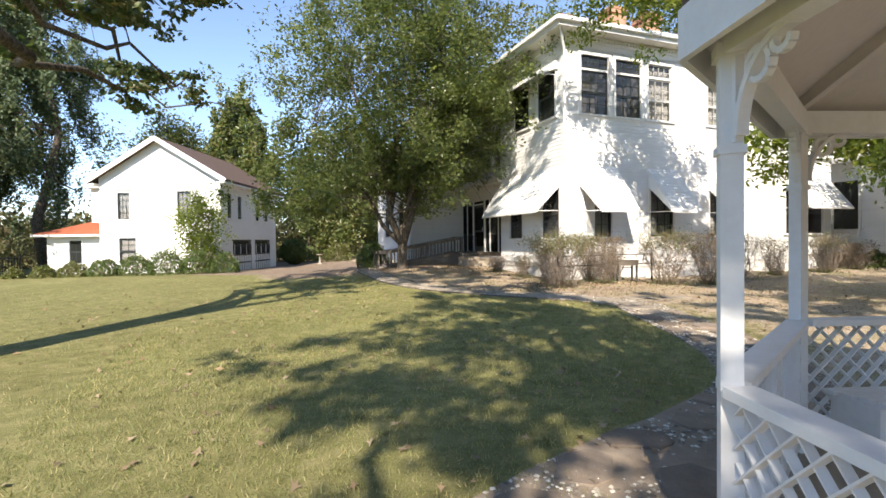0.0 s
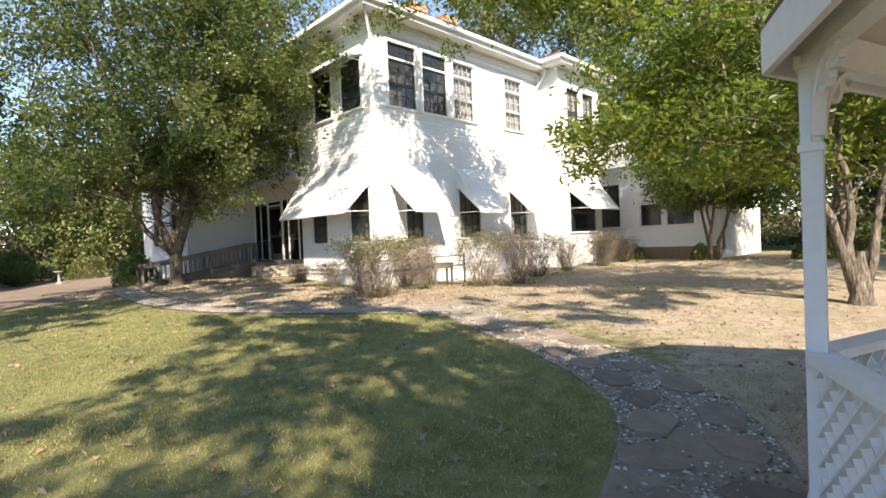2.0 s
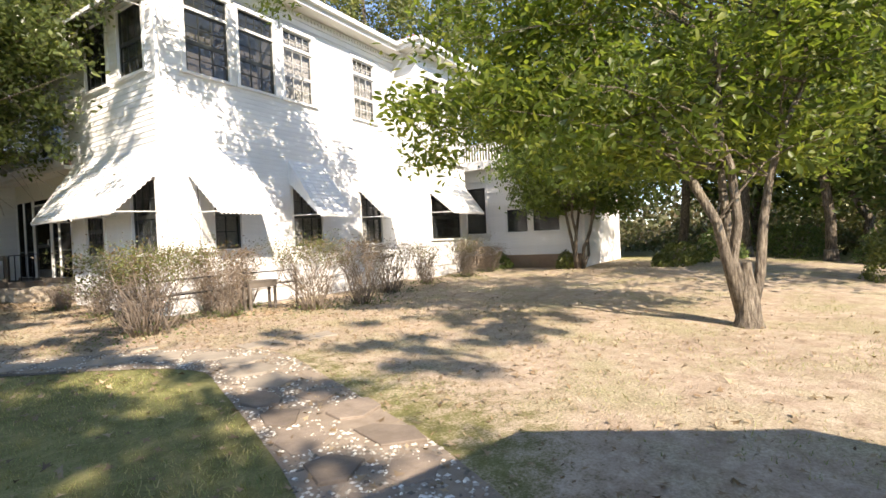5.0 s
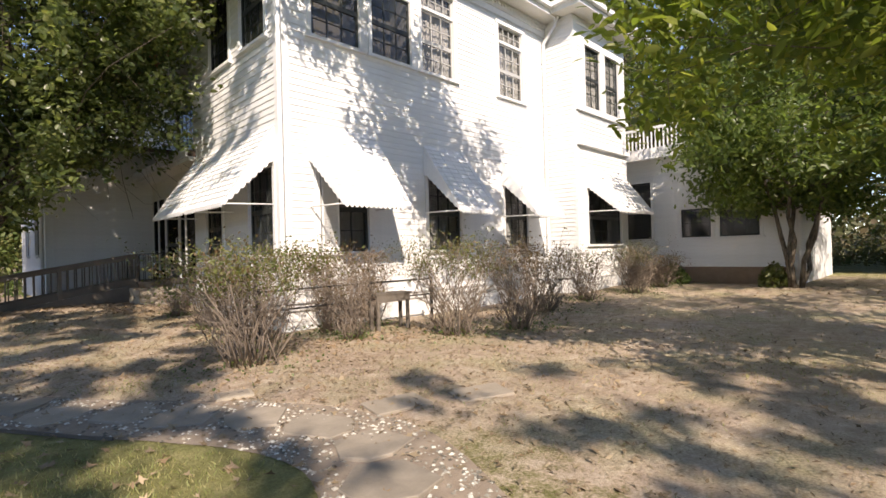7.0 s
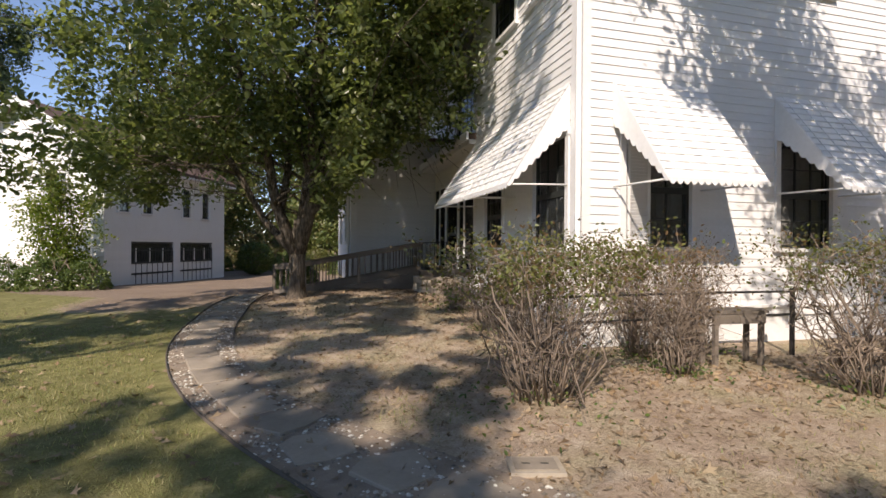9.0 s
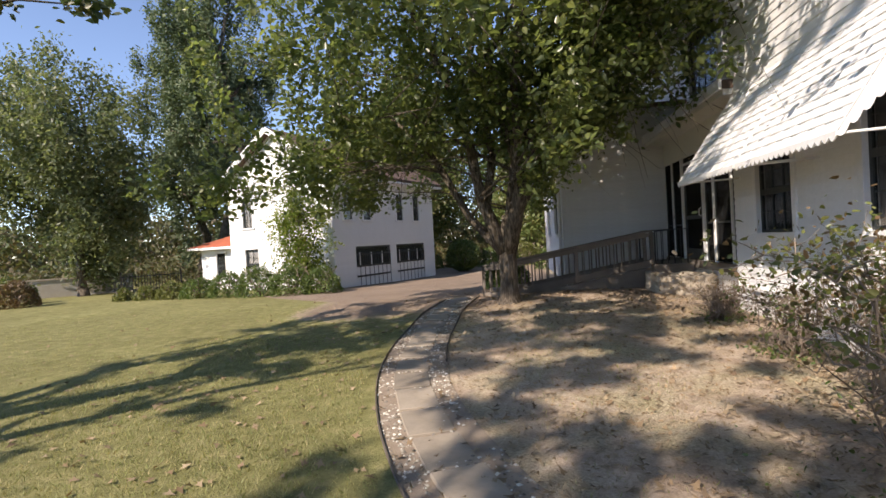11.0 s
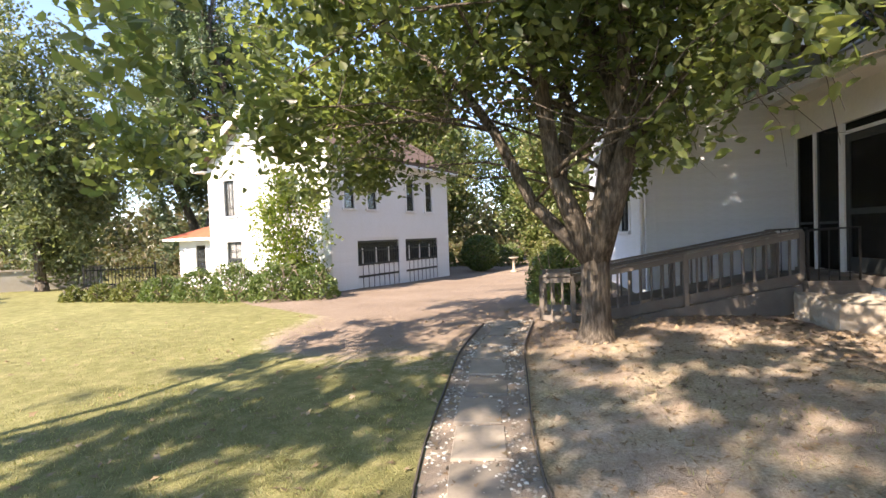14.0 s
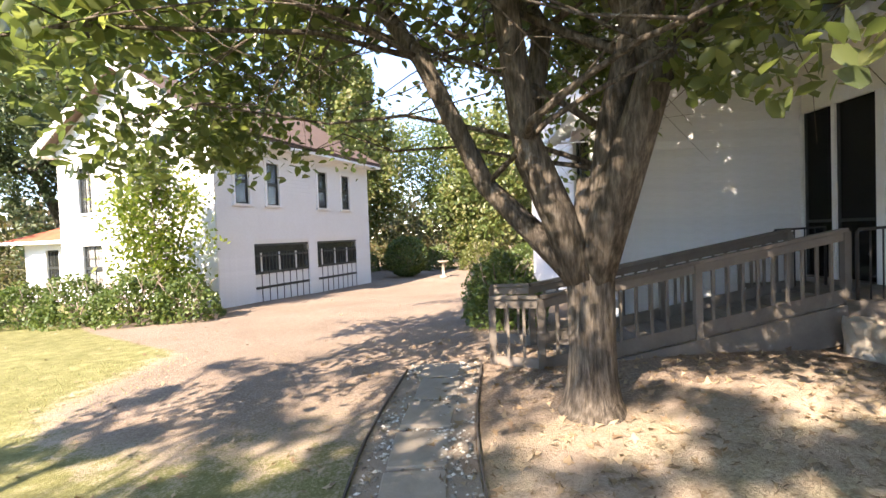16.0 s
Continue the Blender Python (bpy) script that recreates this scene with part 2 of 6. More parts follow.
def ground_material():
    """Turf, bare reddish earth and the drive, by the masks kept on the sheet."""
    m, nt, b = mat("lawn_and_earth", 0.95, spec=0.15)
    def mask(name):
        a = nt.nodes.new("ShaderNodeAttribute")
        a.attribute_name = name
        return a.outputs["Fac"]
    big, mid, fine = noise_node(nt, 0.5, 5), noise_node(nt, 4.5, 6, 0.7), noise_node(nt, 45, 6, 0.7)
    grass = ramp_node(nt, mid.outputs["Fac"], [(0.3, (0.155, 0.155, 0.06)), (0.52, (0.24, 0.235, 0.10)), (0.75, (0.36, 0.325, 0.165))])
    earth = ramp_node(nt, mid.outputs["Fac"], [(0.28, (0.30, 0.225, 0.17)), (0.5, (0.455, 0.365, 0.285)), (0.72, (0.58, 0.495, 0.40))])
    gravel = ramp_node(nt, fine.outputs["Fac"], [(0.3, (0.19, 0.14, 0.105)), (0.55, (0.30, 0.235, 0.185)), (0.75, (0.42, 0.36, 0.30))])
    def edge(name, soft):
        w = nt.nodes.new("ShaderNodeMath"); w.operation = "ADD"
        nt.links.new(mid.outputs["Fac"], w.inputs[0]); nt.links.new(fine.outputs["Fac"], w.inputs[1])
        v = nt.nodes.new("ShaderNodeMath"); v.operation = "MULTIPLY_ADD"
        nt.links.new(w.outputs[0], v.inputs[0]); v.inputs[1].default_value = soft
        nt.links.new(mask(name), v.inputs[2])
        u = nt.nodes.new("ShaderNodeMath"); u.operation = "SUBTRACT"
        nt.links.new(v.outputs[0], u.inputs[0]); u.inputs[1].default_value = soft
        r = ramp_node(nt, u.outputs[0], [(0.38, (0, 0, 0)), (0.62, (1, 1, 1))])
        return r.outputs[0]
    patch = noise_node(nt, 0.9, 6, 0.65)
    weeds = ramp_node(nt, patch.outputs["Fac"], [(0.46, (0, 0, 0)), (0.66, (0.75, 0.75, 0.75))])
    straw = ramp_node(nt, fine.outputs["Fac"], [(0.35, (0.20, 0.195, 0.10)), (0.65, (0.54, 0.49, 0.32))])
    soil = mix_node(nt, weeds.outputs[0], earth.outputs[0], straw.outputs[0])
    col = mix_node(nt, edge("earth", 0.8), grass.outputs[0], soil)
    col = mix_node(nt, edge("drive", 0.5), col, gravel.outputs[0])
    f = ramp_node(nt, fine.outputs["Fac"], [(0.25, (0.62, 0.6, 0.56)), (0.6, (1.05, 1.05, 1.05))])
    col = mix_node(nt, 1.0, col, f.outputs[0], "MULTIPLY")
    f2 = ramp_node(nt, big.outputs["Fac"], [(0.3, (0.82, 0.8, 0.76)), (0.7, (1.08, 1.08, 1.05))])
    col = mix_node(nt, 1.0, col, f2.outputs[0], "MULTIPLY")
    nt.links.new(col, b.inputs["Base Color"])
    bump_node(nt, b, fine.outputs["Fac"], 0.8, 0.03)
    return m


GROUND = ground_material()

# ---- building helpers ----
def mesh_of(name, bm, material):
    me = bpy.data.meshes.new(name)
    bm.normal_update()
    bm.to_mesh(me)
    bm.free()
    me.materials.append(material)
    return me


def part(name, bm, material, parent, label=""):
    ob = new(name, mesh_of(name, bm, material) if isinstance(bm, bmesh.types.BMesh) else bm)
    ob.parent = parent
    return tagged(ob, label)


def thing(name, m, label, category, group="", kind=""):
    """An Empty that parents the parts of one thing."""
    ob = new(name)
    ob.empty_display_size = 0.1
    ob.matrix_world = m
    return tagged(ob, label, category, group, kind)


def single(name, bm, material, m, label, category, group="", kind=""):
    ob = new(name, mesh_of(name, bm, material) if isinstance(bm, bmesh.types.BMesh) else bm)
    ob.matrix_world = m
    return tagged(ob, label, category, group, kind)


def box(bm, x0, x1, y0, y1, z0, z1, m=None):
    vs = [bm.verts.new((x, y, z)) for x in (x0, x1) for y in (y0, y1) for z in (z0, z1)]
    for f in ((0, 1, 3, 2), (4, 6, 7, 5), (0, 4, 5, 1), (2, 3, 7, 6), (0, 2, 6, 4), (1, 5, 7, 3)):
        bm.faces.new([vs[i] for i in f])
    if m:
        for v in vs:
            v.co = m @ v.co
    return bm


def boxes(*args):
    bm = bmesh.new()
    for a in args:
        box(bm, *a)
    return bm


def beam(bm, a, b, w, h, up=(0, 0, 1)):
    """A bar of section w x h from a to b."""
    a, b = Vector(a), Vector(b)
    d = (b - a).normalized()
    s = d.cross(Vector(up))
    s = s.normalized() if s.length > 1e-6 else Vector((1, 0, 0))
    u = s.cross(d)
    vs = [bm.verts.new(p + s * i * w / 2 + u * j * h / 2) for p in (a, b) for i, j in ((-1, -1), (1, -1), (1, 1), (-1, 1))]
    for i in range(4):
        bm.faces.new((vs[i], vs[(i + 1) % 4], vs[4 + (i + 1) % 4], vs[4 + i]))
    bm.faces.new(vs[3::-1])
    bm.faces.new(vs[4:])
    return bm


def tube(bm, pts, radii, sides=7):
    """A tapered tube through points."""
    rings = []
    for i, p in enumerate(pts):
        p = Vector(p)
        d = (Vector(pts[min(i + 1, len(pts) - 1)]) - Vector(pts[max(i - 1, 0)])).normalized()
        s = d.orthogonal().normalized() if abs(d.z) < 0.95 else d.cross(Vector((0, 1, 0))).normalized()
        u = d.cross(s)
        rings.append([bm.verts.new(p + (s * math.cos(k * 2 * math.pi / sides) + u * math.sin(k * 2 * math.pi / sides)) * radii[i]) for k in range(sides)])
    for r0, r1 in zip(rings, rings[1:]):
        best = min(range(sides), key=lambda o: sum((r0[k].co - r1[(k + o) % sides].co).length for k in range(sides)))
        for k in range(sides):
            f = bm.faces.new((r0[k], r0[(k + 1) % sides], r1[(k + 1 + best) % sides], r1[(k + best) % sides]))
            f.smooth = True
    bm.faces.new(rings[-1])
    bm.faces.new(rings[0][::-1])
    return bm


def prism(bm, outline, y0, y1):
    """An outline in the x-z plane, extruded along y."""
    a = [bm.verts.new((x, y0, z)) for x, z in outline]
    b = [bm.verts.new((x, y1, z)) for x, z in outline]
    n = len(outline)
    bm.faces.new(a)
    bm.faces.new(b[::-1])
    for i in range(n):
        bm.faces.new((a[i], b[i], b[(i + 1) % n], a[(i + 1) % n]))
    bmesh.ops.recalc_face_normals(bm, faces=bm.faces)
    return bm


def smooth(a, b, v):
    u = min(1, max(0, (v - a) / (b - a)))
    return u * u * (3 - 2 * u)


SOUTH, WEST, NORTH, EAST = 0, -90, 180, 90


def wall_frame(x, y, side):
    """Local x runs along the wall, local -y points out of it."""
    return pose(x, y, 0, 0, 0, side)


# ---- ground ----
WALKWAY = [(-8.6, -11.6), (-7.2, -11.05), (-6.0, -10.72), (-4.95, -10.3), (-4.2, -9.65), (-3.5, -8.6), (-2.95, -7.5), (-2.42, -6.3), (-2.02, -5.2), (-2.25, -4.2),
           (-3.0, -3.05), (-3.72, -1.95), (-4.28, -0.8), (-4.68, 0.3), (-4.95, 1.4), (-5.1, 2.7), (-5.12, 4.0), (-5.12, 5.5), (-4.97, 7.0), (-4.92, 7.5)]


def walk_half(y):
    """Half the walk's width: broader where the flagstones lie."""
    return 0.39 + 0.10 * smooth(-1.5, -4.5, y)


def along(points, step):
    """Evenly spaced places and headings on a smooth line."""
    out, rest = [], 0.0
    pts = [Vector((*p, 0)) for p in points]
    dense = []
    for i in range(len(pts) - 1):
        p0, p1, p2, p3 = pts[max(i - 1, 0)], pts[i], pts[i + 1], pts[min(i + 2, len(pts) - 1)]
        for k in range(20):
            t = k / 20
            dense.append(0.5 * ((2 * p1) + (p2 - p0) * t + (2 * p0 - 5 * p1 + 4 * p2 - p3) * t * t + (3 * p1 - p0 - 3 * p2 + p3) * t ** 3))
    dense.append(pts[-1])
    for a, b in zip(dense, dense[1:]):
        d = (b - a).length
        while rest <= d:
            out.append((a.lerp(b, rest / d), (b - a).normalized()))
            rest += step
        rest -= d
    return out


WALK_LINE = along(WALKWAY, 0.12)


def ground_z(x, y):
    z = -0.05 + 0.36 * math.exp(-((x + 2.2) / 4.2) ** 2 - ((y - 6.5) / 4.5) ** 2)
    z += 0.10 * math.exp(-((x - 1) / 6) ** 2 - ((y + 3) / 6) ** 2)
    z -= 0.22 * smooth(10, 22, y) * smooth(2, -6, x)
    z -= 0.9 * smooth(-30, -60, x)
    z += 0.26 * smooth(4, 12, x) * smooth(-16, -9, y)
    z += 0.02 * noise.noise((x * 0.5, y * 0.5, 0)) + 0.008 * noise.noise((x * 2.3, y * 2.3, 3))
    return z


def walk_side(x, y):
    """Signed distance to the walkway's middle line; positive on the house's side."""
    best = min(WALK_LINE[::3], key=lambda q: (q[0].x - x) ** 2 + (q[0].y - y) ** 2)
    d = Vector((x, y, 0)) - best[0]
    side = best[1].x * d.y - best[1].y * d.x
    return d.length * (-1 if side > 0 else 1)


def masks(x, y):
    s = walk_side(x, y)
    n = noise.noise((x * 0.35, y * 0.35, 7))
    earth = smooth(-0.2, 0.35, s)
    if s > 0 and y < -3.5:
        earth *= 1 - 0.5 * smooth(-3.5, -6.0, y) * smooth(-10.2, -9.2, y) * math.exp(-((s - 0.5) / (1.1 + 0.6 * n)) ** 2)
    if y < -3:
        earth *= 0.78 + 0.22 * smooth(-9.5, -5.5, y + n * 2) if x < 8 else 0.75
    if y < -7:
        earth *= 1 - smooth(-8.2, -9.5, x) * smooth(-7, -9, y)
    if x > 9:
        earth *= smooth(24, 13, x + 4 * n)
    if y > 14 or x < -12:
        earth = 0.0
    fan = smooth(3.2, 7.5, y + 0.9 * n) * smooth(-9.6, -7.2, x + 0.35 * (y - 6) + n)
    earth = max(earth, fan * 0.9) if x < 1 else earth
    drive = smooth(6.6, 8.6, y + 0.5 * n) * smooth(-13.6 - 2 * smooth(18, 24, y), -12.6, x + max(0, 13 - y) * -0.62 - 0.0) * smooth(-1.5, -2.8, x)
    if y < 13:
        drive *= smooth(-7.4 - (y - 8) * 1.35, -6.6 - (y - 8) * 1.35, x) if y > 8 else smooth(-7.6, -6.8, x)
    drive *= smooth(40, 34, y)
    drive = max(drive, fan * 0.8) if x < 1 and y < 13 else drive
    return earth, drive


def ground_sheet():
    def axis(c, near, span):
        out, v, step = [c], c, near
        while v < span:
            step *= 1.0 if v - c < 14 else 1.16
            v += step
            out.append(v)
        v, step = c, near
        while v > -span:
            step *= 1.0 if c - v < 14 else 1.16
            v -= step
            out.insert(0, v)
        return out
    xs, ys = axis(-3.5, 0.2, 900), axis(0, 0.2, 900)
    verts, earth, drive = [], [], []
    for y in ys:
        for x in xs:
            verts.append((x, y, ground_z(x, y)))
            e, d = masks(x, y) if abs(x) < 60 and abs(y) < 60 else (0, 0)
            earth.append(e)
            drive.append(d)
    w = len(xs)
    faces = [(j * w + i, j * w + i + 1, (j + 1) * w + i + 1, (j + 1) * w + i) for j in range(len(ys) - 1) for i in range(w - 1)]
    me = bpy.data.meshes.new("ground")
    me.from_pydata(verts, [], faces)
    for name, vals in (("earth", earth), ("drive", drive)):
        a = me.attributes.new(name, "FLOAT", "POINT")
        a.data.foreach_set("value", vals)
    me.polygons.foreach_set("use_smooth", [True] * len(me.polygons))
    me.materials.append(GROUND)
    tagged(new("ground", me), "mown green lawn, bare reddish earth and a gravel drive", "ground", kind="structure")


ground_sheet()


# ---- trees ----
def leaf_mesh(name, pos, size, material, rng, flat=0.0, lobed=False, long=1.0, oval=False):
    """One mesh of many single leaves: folded diamonds, ovals, or lobed five-point leaves."""
    n = len(pos)
    size = size * rng.uniform(0.65, 1.35, n)
    nrm = rng.normal(size=(n, 3))
    nrm[:, 2] += flat
    nrm /= np.linalg.norm(nrm, axis=1)[:, None]
    a = np.cross(nrm, rng.normal(size=(n, 3)))
    a /= np.linalg.norm(a, axis=1)[:, None]
    b = np.cross(nrm, a)
    if lobed:
        prof = [(-0.5, 0.0), (-0.12, -0.13), (-0.25, -0.45), (0.12, -0.16), (0.6, 0.0), (0.12, 0.16), (-0.25, 0.45), (-0.12, 0.13)]
    elif oval:
        prof = [(-0.5 * long, 0.0), (-0.24 * long, -0.27), (0.14 * long, -0.25), (0.55 * long, 0.0), (0.14 * long, 0.25), (-0.24 * long, 0.27)]
    else:
        prof = [(-0.5 * long, 0.0), (-0.05 * long, -0.30), (0.55 * long, 0.0), (-0.05 * long, 0.30)]
    k = len(prof)
    v = np.empty((n, k, 3))
    for i, (p, q) in enumerate(prof):
        v[:, i] = pos + (a * p + b * q + nrm * (0.22 * abs(q) - 0.05 * abs(p))) * size[:, None]
    me = bpy.data.meshes.new(name)
    if lobed:
        tri = np.array([(0, 1, 7), (1, 3, 5), (1, 5, 7), (1, 2, 3), (5, 6, 7), (3, 4, 5)])
    elif oval:
        tri = np.array([(0, 1, 2), (0, 2, 3), (0, 3, 4), (0, 4, 5)])
    else:
        tri = np.array([(0, 1, 2), (0, 2, 3)])
    f = (np.arange(n)[:, None, None] * k + tri[None]).reshape(-1, 3)
    me.vertices.add(n * k)
    me.vertices.foreach_set("co", v.reshape(-1))
    me.loops.add(f.size)
    me.loops.foreach_set("vertex_index", f.reshape(-1))
    me.polygons.add(len(f))
    me.polygons.foreach_set("loop_start", np.arange(0, f.size, 3))
    me.update(calc_edges=True)
    me.materials.append(material)
    return me


def bend(a, b, rng, sag, n=5, wob=0.08):
    """A crooked limb from a to b."""
    a, b = np.array(a, float), np.array(b, float)
    L = np.linalg.norm(b - a)
    out = []
    for i in range(n + 1):
        t = i / n
        p = a + (b - a) * t + np.array([0, 0, sag * L * math.sin(math.pi * t)])
        if 0 < i < n:
            p = p + rng.normal(size=3) * wob * L / n
        out.append(p)
    return out


def tree(name, base, stems, centre, radii, leaves, leaf, leaf_mat, bark, seed, limbs=14, subs=6, trunk=0.25, clump=0.55, lobed=False,
         label="", flat=0.6, hollow=0.35, droop=0.0, category="tree", group="", crotch=1.7, long=1.0, targets=(), floor=0.25, clear=0.0, thin=0.45, oval=False, cut=(), edge=None):
    """A tree or tall shrub: stems from the ground, limbs into an uneven crown, and clumps of single leaves at the twigs."""
    rng = np.random.default_rng(seed)
    bx, by = base
    z0 = ground_z(bx, by) - 0.08
    top = thing(name, pose(bx, by, z0), label, category, group)
    c, r = np.array([centre[0] - bx, centre[1] - by, centre[2] - z0]), np.array(radii, float)
    wood, ends, kept = bmesh.new(), [], []
    tips = []
    for sx, sy, sz, sr in stems:
        top_pt = np.array([sx, sy, sz])
        start = np.array([sx * 0.02, sy * 0.02, crotch - 0.45]) if len(stems) > 1 and trunk > 0 else np.array([0, 0, 0.0])
        if trunk == 0:
            start = np.array([sx * 0.12, sy * 0.12, 0])
        pts = bend(start, top_pt, rng, 0, 6, 0.12)
        rad = [sr * (1 - 0.72 * i / 6) for i in range(7)]
        if trunk > 0 and len(stems) > 1:
            rad[0] = sr * 1.25
        tube(wood, pts, rad, 8)
        tips.append((pts, rad))
    if trunk > 0 and len(stems) > 1:
        rows, sides, last = max(6, int((crotch + 0.3) / 0.09)), 20, None
        for j in range(rows + 1):
            z = (crotch + 0.3) * j / rows
            body = trunk * (1 + 0.75 * math.exp(-z / 0.16)) * (1 - 0.55 * smooth(crotch - 0.35, crotch + 0.3, z))
            ring = []
            for k in range(sides):
                a = 2 * math.pi * k / sides
                ridge = 0.10 * noise.noise((math.cos(a) * 5, math.sin(a) * 5, z * 1.1 + seed)) + 0.22 * math.exp(-z / 0.2) * noise.noise((math.cos(a) * 1.6, math.sin(a) * 1.6, seed))
                ring.append(wood.verts.new((math.cos(a) * body * (1 + ridge), math.sin(a) * body * (1 + ridge), z)))
            if last:
                for k in range(sides):
                    wood.faces.new((last[k], last[(k + 1) % sides], ring[(k + 1) % sides], ring[k]))
            last = ring
    elif trunk > 0:
        tube(wood, [(0, 0, 0), (0, 0, 0.15), (0, 0, 0.5)], [trunk * 1.5, trunk * 1.15, trunk], 10)
    goals = []
    for i in range(limbs):
        d = rng.normal(size=3)
        d /= np.linalg.norm(d)
        g = c + d * r * rng.uniform(0.55, 0.95)
        g[2] = max(g[2], floor + rng.uniform(0.2, 0.7))
        goals.append(g)
    goals += [np.array([t[0] - bx, t[1] - by, t[2] - z0]) for t in targets]
    for gi, g in enumerate(goals):
        mine = kept if gi >= limbs else ends
        pts, rad = tips[rng.integers(len(tips))]
        cand = [(i, p) for i, p in enumerate(pts) if i >= 1 and (p[2] < g[2] + 0.8 or i == 1)]
        i, p = min(cand, key=lambda q: np.linalg.norm(q[1] - g) + 0.6 * abs(q[1][2] - g[2] + 1.0))
        r0 = max(0.016, rad[i] * thin)
        limb = bend(p, g, rng, 0.06 - droop * 0.3, 5, 0.16)
        tube(wood, limb, [r0 * (1 - 0.8 * k / 5) for k in range(6)], 6)
        for _ in range(subs):
            k = rng.integers(2, 6)
            q = limb[k]
            e = q + rng.normal(size=3) * r * 0.26 + np.array([0, 0, -droop * r[2] * 0.3])
            e[2] = max(e[2], floor + 0.2)
            tube(wood, bend(q, e, rng, 0.03, 3, 0.2), [r0 * 0.32, r0 * 0.24, r0 * 0.15, r0 * 0.08], 4)
            mine += [e, (q + e) / 2]
        mine.append(limb[5])
    part("trunk", wood, bark, top)
    ends = np.array(ends)
    ln = np.linalg.norm((ends - c) / r, axis=1)
    ends = ends[(ln > hollow) & (ln < 1.25)]
    if kept:
        ends = np.concatenate([ends] + [np.array(kept)] * 2)
    w = rng.uniform(0.3, 1.0, len(ends)) ** 1.6
    pick = rng.choice(len(ends), leaves, p=w / w.sum())
    spread = np.minimum(1.0, r / r.max()) * clump
    pos = ends[pick] + rng.normal(size=(leaves, 3)) * spread
    pos = pos[pos[:, 2] > floor + 0.25 * np.sin(pos[:, 0] * 2.1) * np.cos(pos[:, 1] * 1.7)]
    if clear:
        near = np.array([(q[0].x - bx, q[0].y - by) for q in WALK_LINE[::4]])
        d = np.min(np.linalg.norm(pos[:, None, :2] - near[None], axis=2), axis=1)
        pos = pos[(d > 1.6) | (pos[:, 2] > clear)]
    if edge:
        off = edge[0] * (pos[:, 0] + bx) + edge[1] * (pos[:, 1] + by) - edge[2] + 0.25 * np.sin(pos[:, 2] * 4)
        pos = pos[(off < 0) | (pos[:, 2] > 6.2)]
    for x0, x1, y0, y1, zmin in cut:
        gx, gy = pos[:, 0] + bx, pos[:, 1] + by
        pos = pos[~((gx > x0) & (gx < x1) & (gy > y0) & (gy < y1) & (pos[:, 2] + z0 < zmin + 0.3 * np.sin(gx * 3) * np.cos(gy * 2.3)))]
    part("crown", leaf_mesh("crown", pos, leaf, leaf_mat, rng, flat, lobed, long, oval), leaf_mat, top)
    return top

# ---- main house ----
SIDING = boxes()
_u = SIDING
for _v in [(0, -0.021, 0), (1, -0.021, 0), (1, -0.008, 0.122), (0, -0.008, 0.122), (0, 0.012, 0), (1, 0.012, 0), (1, 0.012, 0.122), (0, 0.012, 0.122)]:
    _u.verts.new(_v)
_u.verts.ensure_lookup_table()
for _f in ((0, 1, 2, 3), (5, 4, 7, 6), (1, 0, 4, 5), (3, 2, 6, 7), (0, 3, 7, 4), (2, 1, 5, 6)):
    _u.faces.new([_u.verts[i] for i in _f])
BOARD = mesh_of("siding_board", SIDING, WHITE)


def spans(a, b, z0, z1, holes):
    """What is left of a course between a and b once the openings are taken out."""
    cut = sorted((h[0], h[1]) for h in holes if h[2] < z1 - 0.01 and h[3] > z0 + 0.01)
    out, x = [], a
    for p, q in cut:
        if p > x + 0.02:
            out.append((x, p))
        x = max(x, q)
    if b > x + 0.02:
        out.append((x, b))
    return out


def clad_wall(name, frame_m, a, b, z0, z1, holes, label, pieces=300, thick=0.2, top=None):
    """A wall of lapped boards with openings through it: a core, and every board a piece. top(u) bounds a gable."""
    core = bmesh.new()
    zs = sorted({z0, z1, *[h[2] for h in holes], *[h[3] for h in holes]})
    for lo, hi in zip(zs, zs[1:]):
        if lo >= z0 and hi <= z1:
            for p, q in spans(a, b, lo, hi, holes):
                if top is None:
                    box(core, p, q, 0.012, thick, lo, hi)
    wall = single(name, core, WHITE, frame_m, label, "wall", kind="structure")
    rest, n, course = bmesh.new(), 0, 0.122
    z = z0
    while z < (z1 if top is None else top(None)) - 0.03:
        lo_hi = (a, b) if top is None or z < z1 else top(z)
        for p, q in spans(lo_hi[0], lo_hi[1], z, z + course, holes):
            if n < pieces:
                ob = new("siding_board", BOARD)
                ob.parent = wall
                ob.location = (p, 0, z)
                ob.scale = (q - p, 1, 1)
                n += 1
            else:
                vs = [rest.verts.new((x, y, zz)) for x, y, zz in ((p, -0.021, z), (q, -0.021, z), (q, -0.008, z + course), (p, -0.008, z + course), (p, 0.012, z), (q, 0.012, z))]
                rest.faces.new((vs[0], vs[1], vs[2], vs[3]))
                rest.faces.new((vs[1], vs[0], vs[4], vs[5]))
        z += course
    if len(rest.verts):
        tagged(part("siding", rest, WHITE, wall), kind="stuff")
    else:
        rest.free()
    return wall


